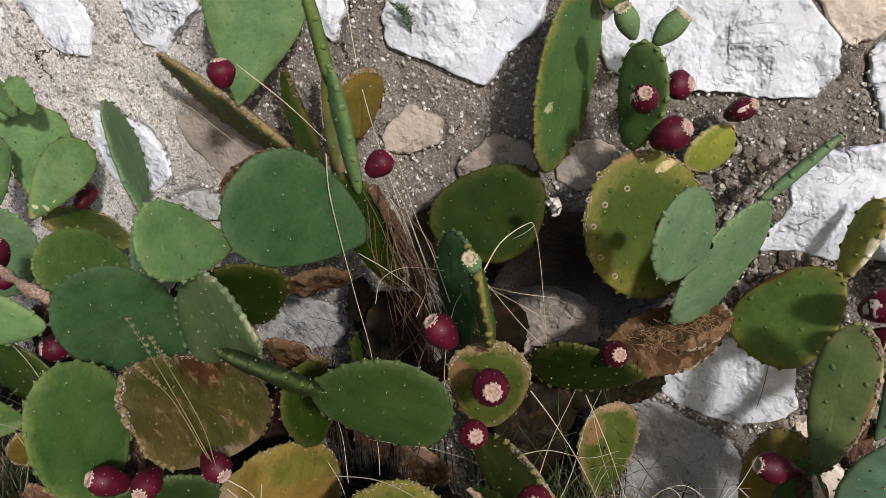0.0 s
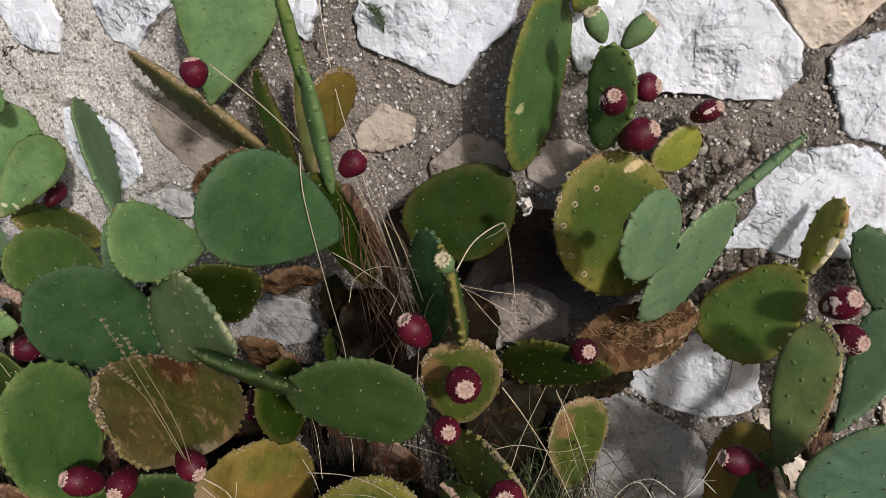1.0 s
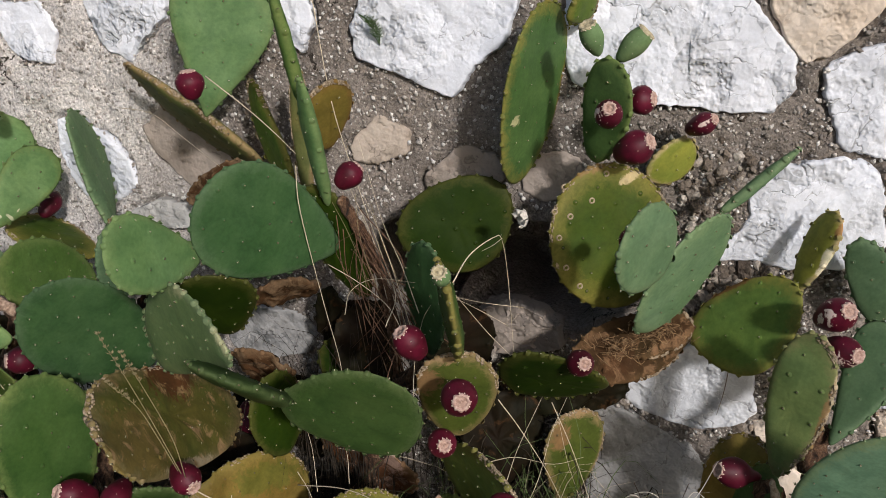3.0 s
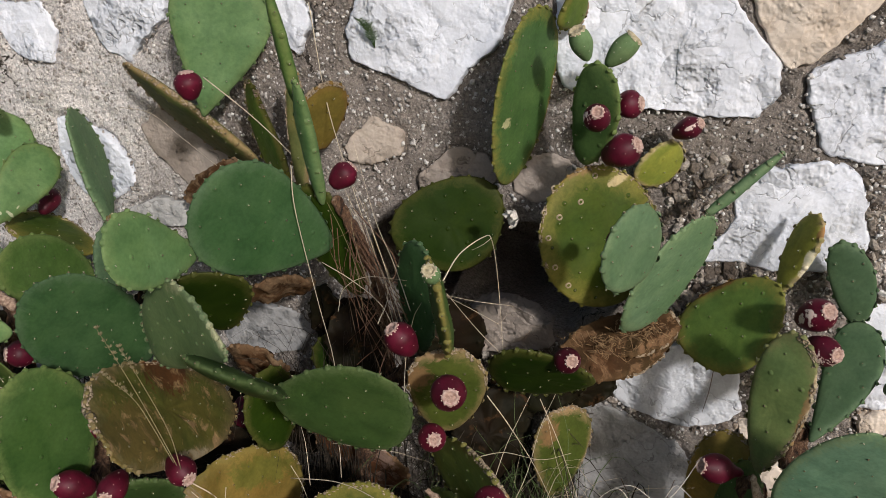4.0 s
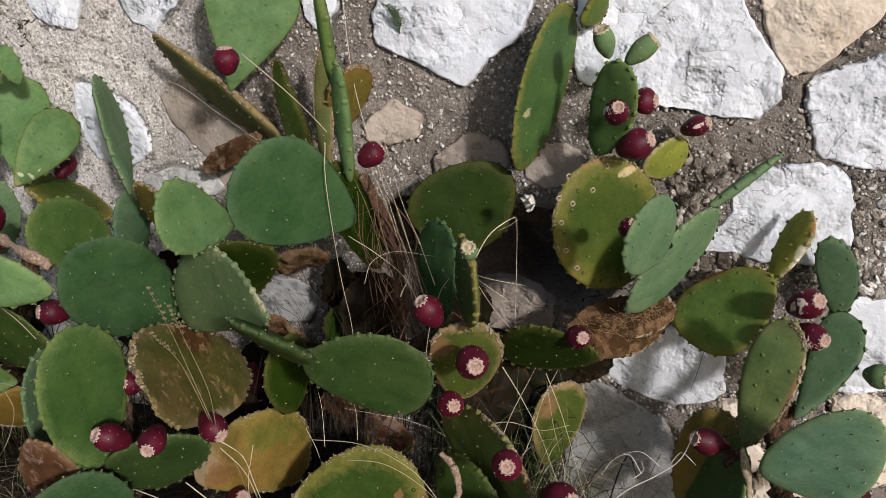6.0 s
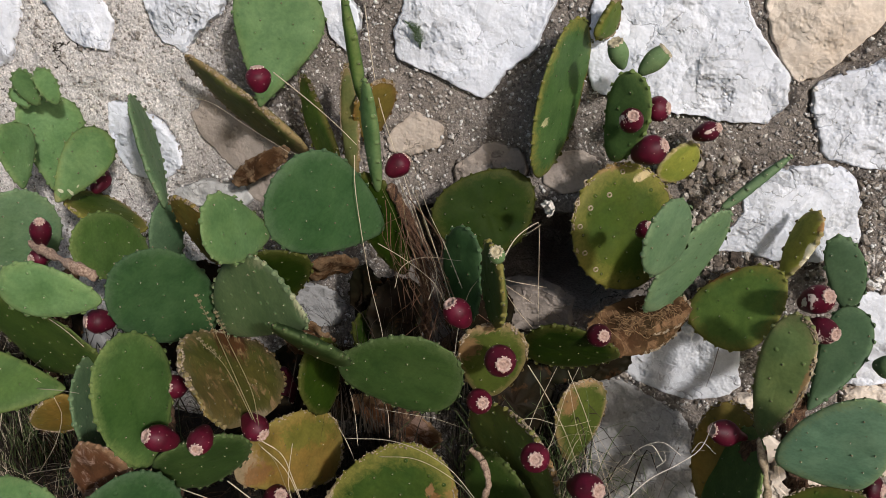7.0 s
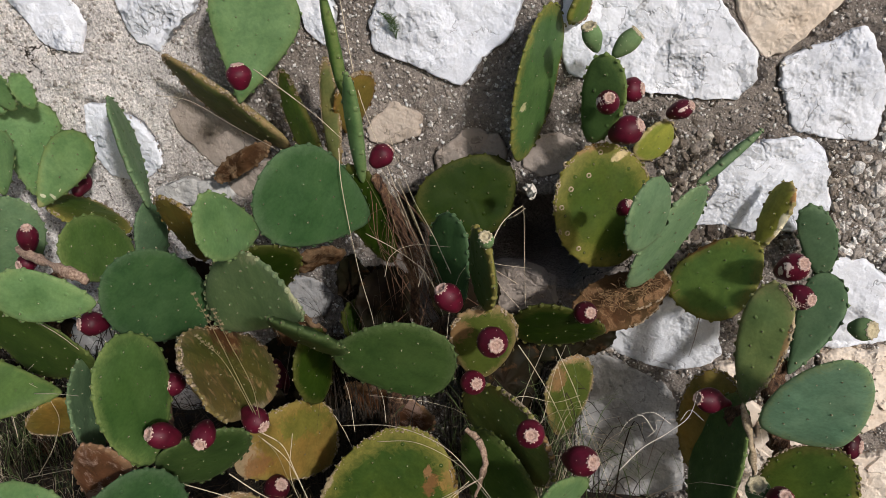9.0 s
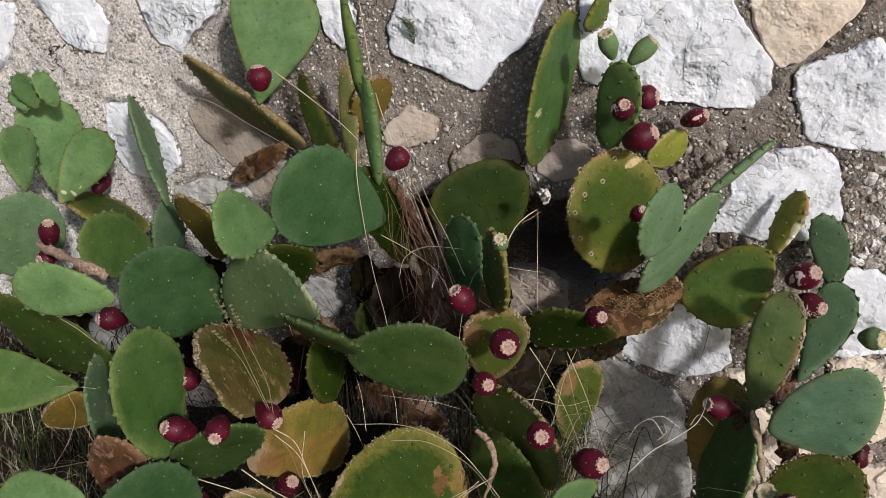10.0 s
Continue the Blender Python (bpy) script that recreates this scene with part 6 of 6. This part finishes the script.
stalk([(0.027, -0.580, 0.383), (0.069, -0.570, 0.408), (0.093, -0.560, 0.419)], r=0.0009)
stalk([(-0.310, -0.540, 0.285), (-0.290, -0.537, 0.300), (-0.269, -0.530, 0.314)], r=0.0012, old=True)
put(stem, MID, [(0.050, -0.440, 0.440), (0.075, -0.450, 0.425), (0.090, -0.470, 0.395), (0.084, -0.485, 0.355), (0.074, -0.488, 0.325)], 0.006, 0.005, label="curled grey dry stem", material=TWIG)
tuft("dry_grass", "knot of brown straw between cactus pads", -0.253, -0.500, 0.205, 0.012, 60, 0.085, 21, OLD_STRAW, 0.9, 0.5, 0.0009, 1.0)
stalk([(0.106, -0.582, 0.444), (0.079, -0.582, 0.420), (0.033, -0.588, 0.387)], r=0.0010)
put(stem, MID, [(-0.162, -0.132, 0.272), (-0.099, -0.216, 0.471), (-0.027, -0.300, 0.573), (0.064, -0.372, 0.638)], 0.018, 0.014)
put(stem, MID, [(-0.292, -0.132, -0.094), (-0.229, -0.180, 0.155), (-0.162, -0.216, 0.315), (-0.089, -0.276, 0.445)], 0.020, 0.015)
put(stem, LEFT, [(-0.486, -0.156, -0.141), (-0.450, -0.190, 0.040), (-0.438, -0.200, 0.140), (-0.430, -0.200, 0.270)], 0.024, 0.016)
put(stem, LEFT, [(-0.713, -0.216, -0.267), (-0.614, -0.396, 0.111), (-0.527, -0.516, 0.379), (-0.588, -0.444, 0.519)], 0.022, 0.016)
put(stem, LEFT, [(-1.171, -0.156, -0.162), (-1.075, -0.216, 0.175), (-0.971, -0.252, 0.459), (-0.908, -0.252, 0.619)], 0.022, 0.016)
put(stem, LEFT, [(-0.636, -0.516, 0.723), (-0.678, -0.516, 0.739), (-0.762, -0.480, 0.743), (-0.841, -0.444, 0.748)], 0.009, 0.007, material=TWIG)
put(stem, FAR, [(0.567, -0.156, 0.061), (0.562, -0.180, 0.218), (0.556, -0.216, 0.345), (0.555, -0.276, 0.443)], 0.022, 0.016)
# Tube added for the corky right edge of the sage pad, not a stem.
put(stem, FAR, [(0.591, -0.33, 0.297), (0.580, -0.33, 0.360), (0.566, -0.33, 0.421), (0.547, -0.33, 0.485)], 0.006, 0.005, label="corky grey-brown crust along a pad edge", material=CORK)
put(stem, FAR, [(0.706, -0.132, 0.163), (0.655, -0.180, 0.314), (0.610, -0.252, 0.456), (0.627, -0.240, 0.536)], 0.020, 0.014)
put(stem, BACK, [(-0.125, -0.132, 0.369), (-0.113, -0.168, 0.502), (-0.100, -0.216, 0.628), (-0.105, -0.240, 0.711), (-0.121, -0.264, 0.800), (-0.155, -0.276, 0.877)], 0.010, 0.009, label="shaggy brown dried stem")
put(strands, BACK, (-0.150, -0.270, 0.870), (-0.030, -0.300, 0.560), 0.042, 30, 7)
stalk([(-0.077, -0.276, 0.666), (-0.104, -0.252, 0.739), (-0.147, -0.240, 0.814), (-0.187, -0.216, 0.892)], r=0.0010)
stalk([(-0.046, -0.300, 0.643), (-0.077, -0.276, 0.726), (-0.115, -0.264, 0.823), (-0.175, -0.228, 0.913)], r=0.0011)
stalk([(-0.116, -0.276, 0.671), (-0.123, -0.276, 0.743), (-0.145, -0.276, 0.811), (-0.171, -0.276, 0.866)], r=0.0009, old=True)
stalk([(-0.084, -0.288, 0.693), (-0.116, -0.276, 0.768), (-0.127, -0.276, 0.825), (-0.139, -0.252, 0.875)], r=0.0009, old=True)
stalk([(-0.011, -0.336, 0.686), (-0.053, -0.300, 0.749), (-0.087, -0.276, 0.807), (-0.118, -0.240, 0.864)], r=0.0010, old=True)
stalk([(-0.235, -0.372, 0.391), (-0.216, -0.372, 0.354), (-0.188, -0.396, 0.321)], r=0.0010)
stalk([(-0.352, -0.396, 0.622), (-0.349, -0.372, 0.589), (-0.358, -0.336, 0.541)], r=0.0010)
stalk([(0.205, -0.252, 0.306), (0.165, -0.216, 0.369), (0.138, -0.180, 0.426), (0.133, -0.156, 0.480)], r=0.0009, green=True)
stalk([(0.233, -0.216, 0.278), (0.241, -0.204, 0.369), (0.237, -0.180, 0.422), (0.213, -0.156, 0.485)], r=0.0009, green=True)
stalk([(0.176, -0.252, 0.284), (0.139, -0.228, 0.342), (0.090, -0.204, 0.385), (0.057, -0.180, 0.406)], r=0.0009, green=True)
stalk([(0.256, -0.216, 0.201), (0.246, -0.204, 0.289), (0.216, -0.180, 0.363), (0.191, -0.156, 0.453)], r=0.0009)
stalk([(-0.985, -0.516, 0.412), (-0.920, -0.516, 0.467), (-0.823, -0.540, 0.512), (-0.754, -0.564, 0.515)], r=0.0010)
stalk([(-0.987, -0.456, 0.310), (-0.975, -0.444, 0.383), (-0.999, -0.420, 0.427), (-1.040, -0.396, 0.469)], r=0.0012)
stalk([(-1.070, -0.456, 0.275), (-1.028, -0.444, 0.356), (-0.944, -0.444, 0.404), (-0.857, -0.456, 0.413)], r=0.0010)
stalk([(-0.931, -0.456, 0.307), (-0.940, -0.444, 0.375), (-0.929, -0.420, 0.426), (-0.893, -0.396, 0.468)], r=0.0011)
stalk([(0.329, -0.624, 0.518), (0.362, -0.596, 0.544), (0.400, -0.582, 0.568), (0.434, -0.540, 0.577), (0.470, -0.310, 0.490)], r=0.0012, bleached=True)
stalk([(0.421, -0.540, 0.566), (0.434, -0.540, 0.587), (0.456, -0.540, 0.570)], r=0.0008, bleached=True)
stalk([(0.381, -0.540, 0.541), (0.361, -0.540, 0.568), (0.339, -0.540, 0.554), (0.325, -0.582, 0.553)], r=0.0009, bleached=True)
stalk([(0.406, -0.540, 0.558), (0.378, -0.540, 0.576), (0.352, -0.540, 0.568)], r=0.0008, bleached=True)
stalk([(0.370, -0.582, 0.557), (0.382, -0.582, 0.573), (0.378, -0.582, 0.589)], r=0.0008, bleached=True)


put(fibres, RIGHT, (0.300, -0.195, 0.622), (0.028, 0.016, 0.008), 80, 600)
put(fibres, RIGHT, (0.362, -0.130, 0.620), (0.026, 0.018, 0.008), 80, 260)


def husk(plant, centre, size):
    """Torn curls of bleached skin, joined at one end."""
    rng = random.Random(12)
    verts, faces = [], []
    n, m = 10, 3
    for k in range(5):
        ang = -0.9 + 0.75 * k + rng.uniform(-0.2, 0.2)
        d = Vector((math.cos(ang), -0.25, math.sin(ang)))
        side = d.cross(Vector((0, -1, 0))).normalized()
        curl, reach, wide = rng.uniform(1.6, 3.0), size * rng.uniform(0.9, 1.5), size * rng.uniform(0.25, 0.42)
        o = len(verts)
        for i in range(n + 1):
            t = i / n
            spine = d * reach * math.sin(curl * t) / curl + Vector((0, -1, 0)) * reach * (1 - math.cos(curl * t)) / curl
            for j in range(m + 1):
                w = j / m * 2 - 1
                p = spine + side * wide * w * (1 - 0.6 * t) * (1 + 0.25 * math.sin(7 * t + k)) + Vector((0, -1, 0)) * 0.3 * wide * w * w
                verts.append(tuple(p))
        for i in range(n):
            for j in range(m):
                q = o + i * (m + 1) + j
                faces.append((q, q + 1, q + m + 2, q + m + 1))
    ob = part("husk", mesh_of("husk", verts, faces, HUSK), plant, "curled scraps of bleached dead skin", Matrix.Translation(centre))
    ob.modifiers.new("thickness", 'SOLIDIFY').thickness = 0.0010
    return ob


put(husk, RIGHT, (0.132, -0.192, 0.835), 0.030)
SCARRED = [(SCAR_PAD, [(-0.093, 0.163), (-0.084, 0.205), (-0.059, 0.241), (-0.099, 0.110), (-0.063, 0.194), (-0.021, 0.210), (0.021, 0.236), (-0.080, 0.066)])]


def ring_scar(pad_ob, u, w, r=0.005):
    """A raised pale ring where an old spine cushion healed."""
    verts, faces = [], []
    for k in range(14):
        t = 2 * math.pi * k / 14
        for q, z in ((1.15, -0.001), (1.0, 0.0016), (0.62, 0.0014), (0.5, -0.001)):
            verts.append((q * r * math.cos(t), q * r * math.sin(t), z))
    for k in range(14):
        k2 = (k + 1) % 14
        for i in range(3):
            faces.append((4 * k + i, 4 * k2 + i, 4 * k2 + i + 1, 4 * k + i + 1))
    me = pad_ob.data
    best = min(me.vertices, key=lambda p: (p.co.x - u) ** 2 + (p.co.y - w) ** 2 + (0 if p.normal.z > 0 else 1))
    ob = part("ring_scar", mesh_of("ring_scar", verts, faces, CORK), pad_ob, "", Matrix.Translation(best.co))
    return ob


for owner, marks in SCARRED:
    for u, w in marks:
        ring_scar(owner, u, w)
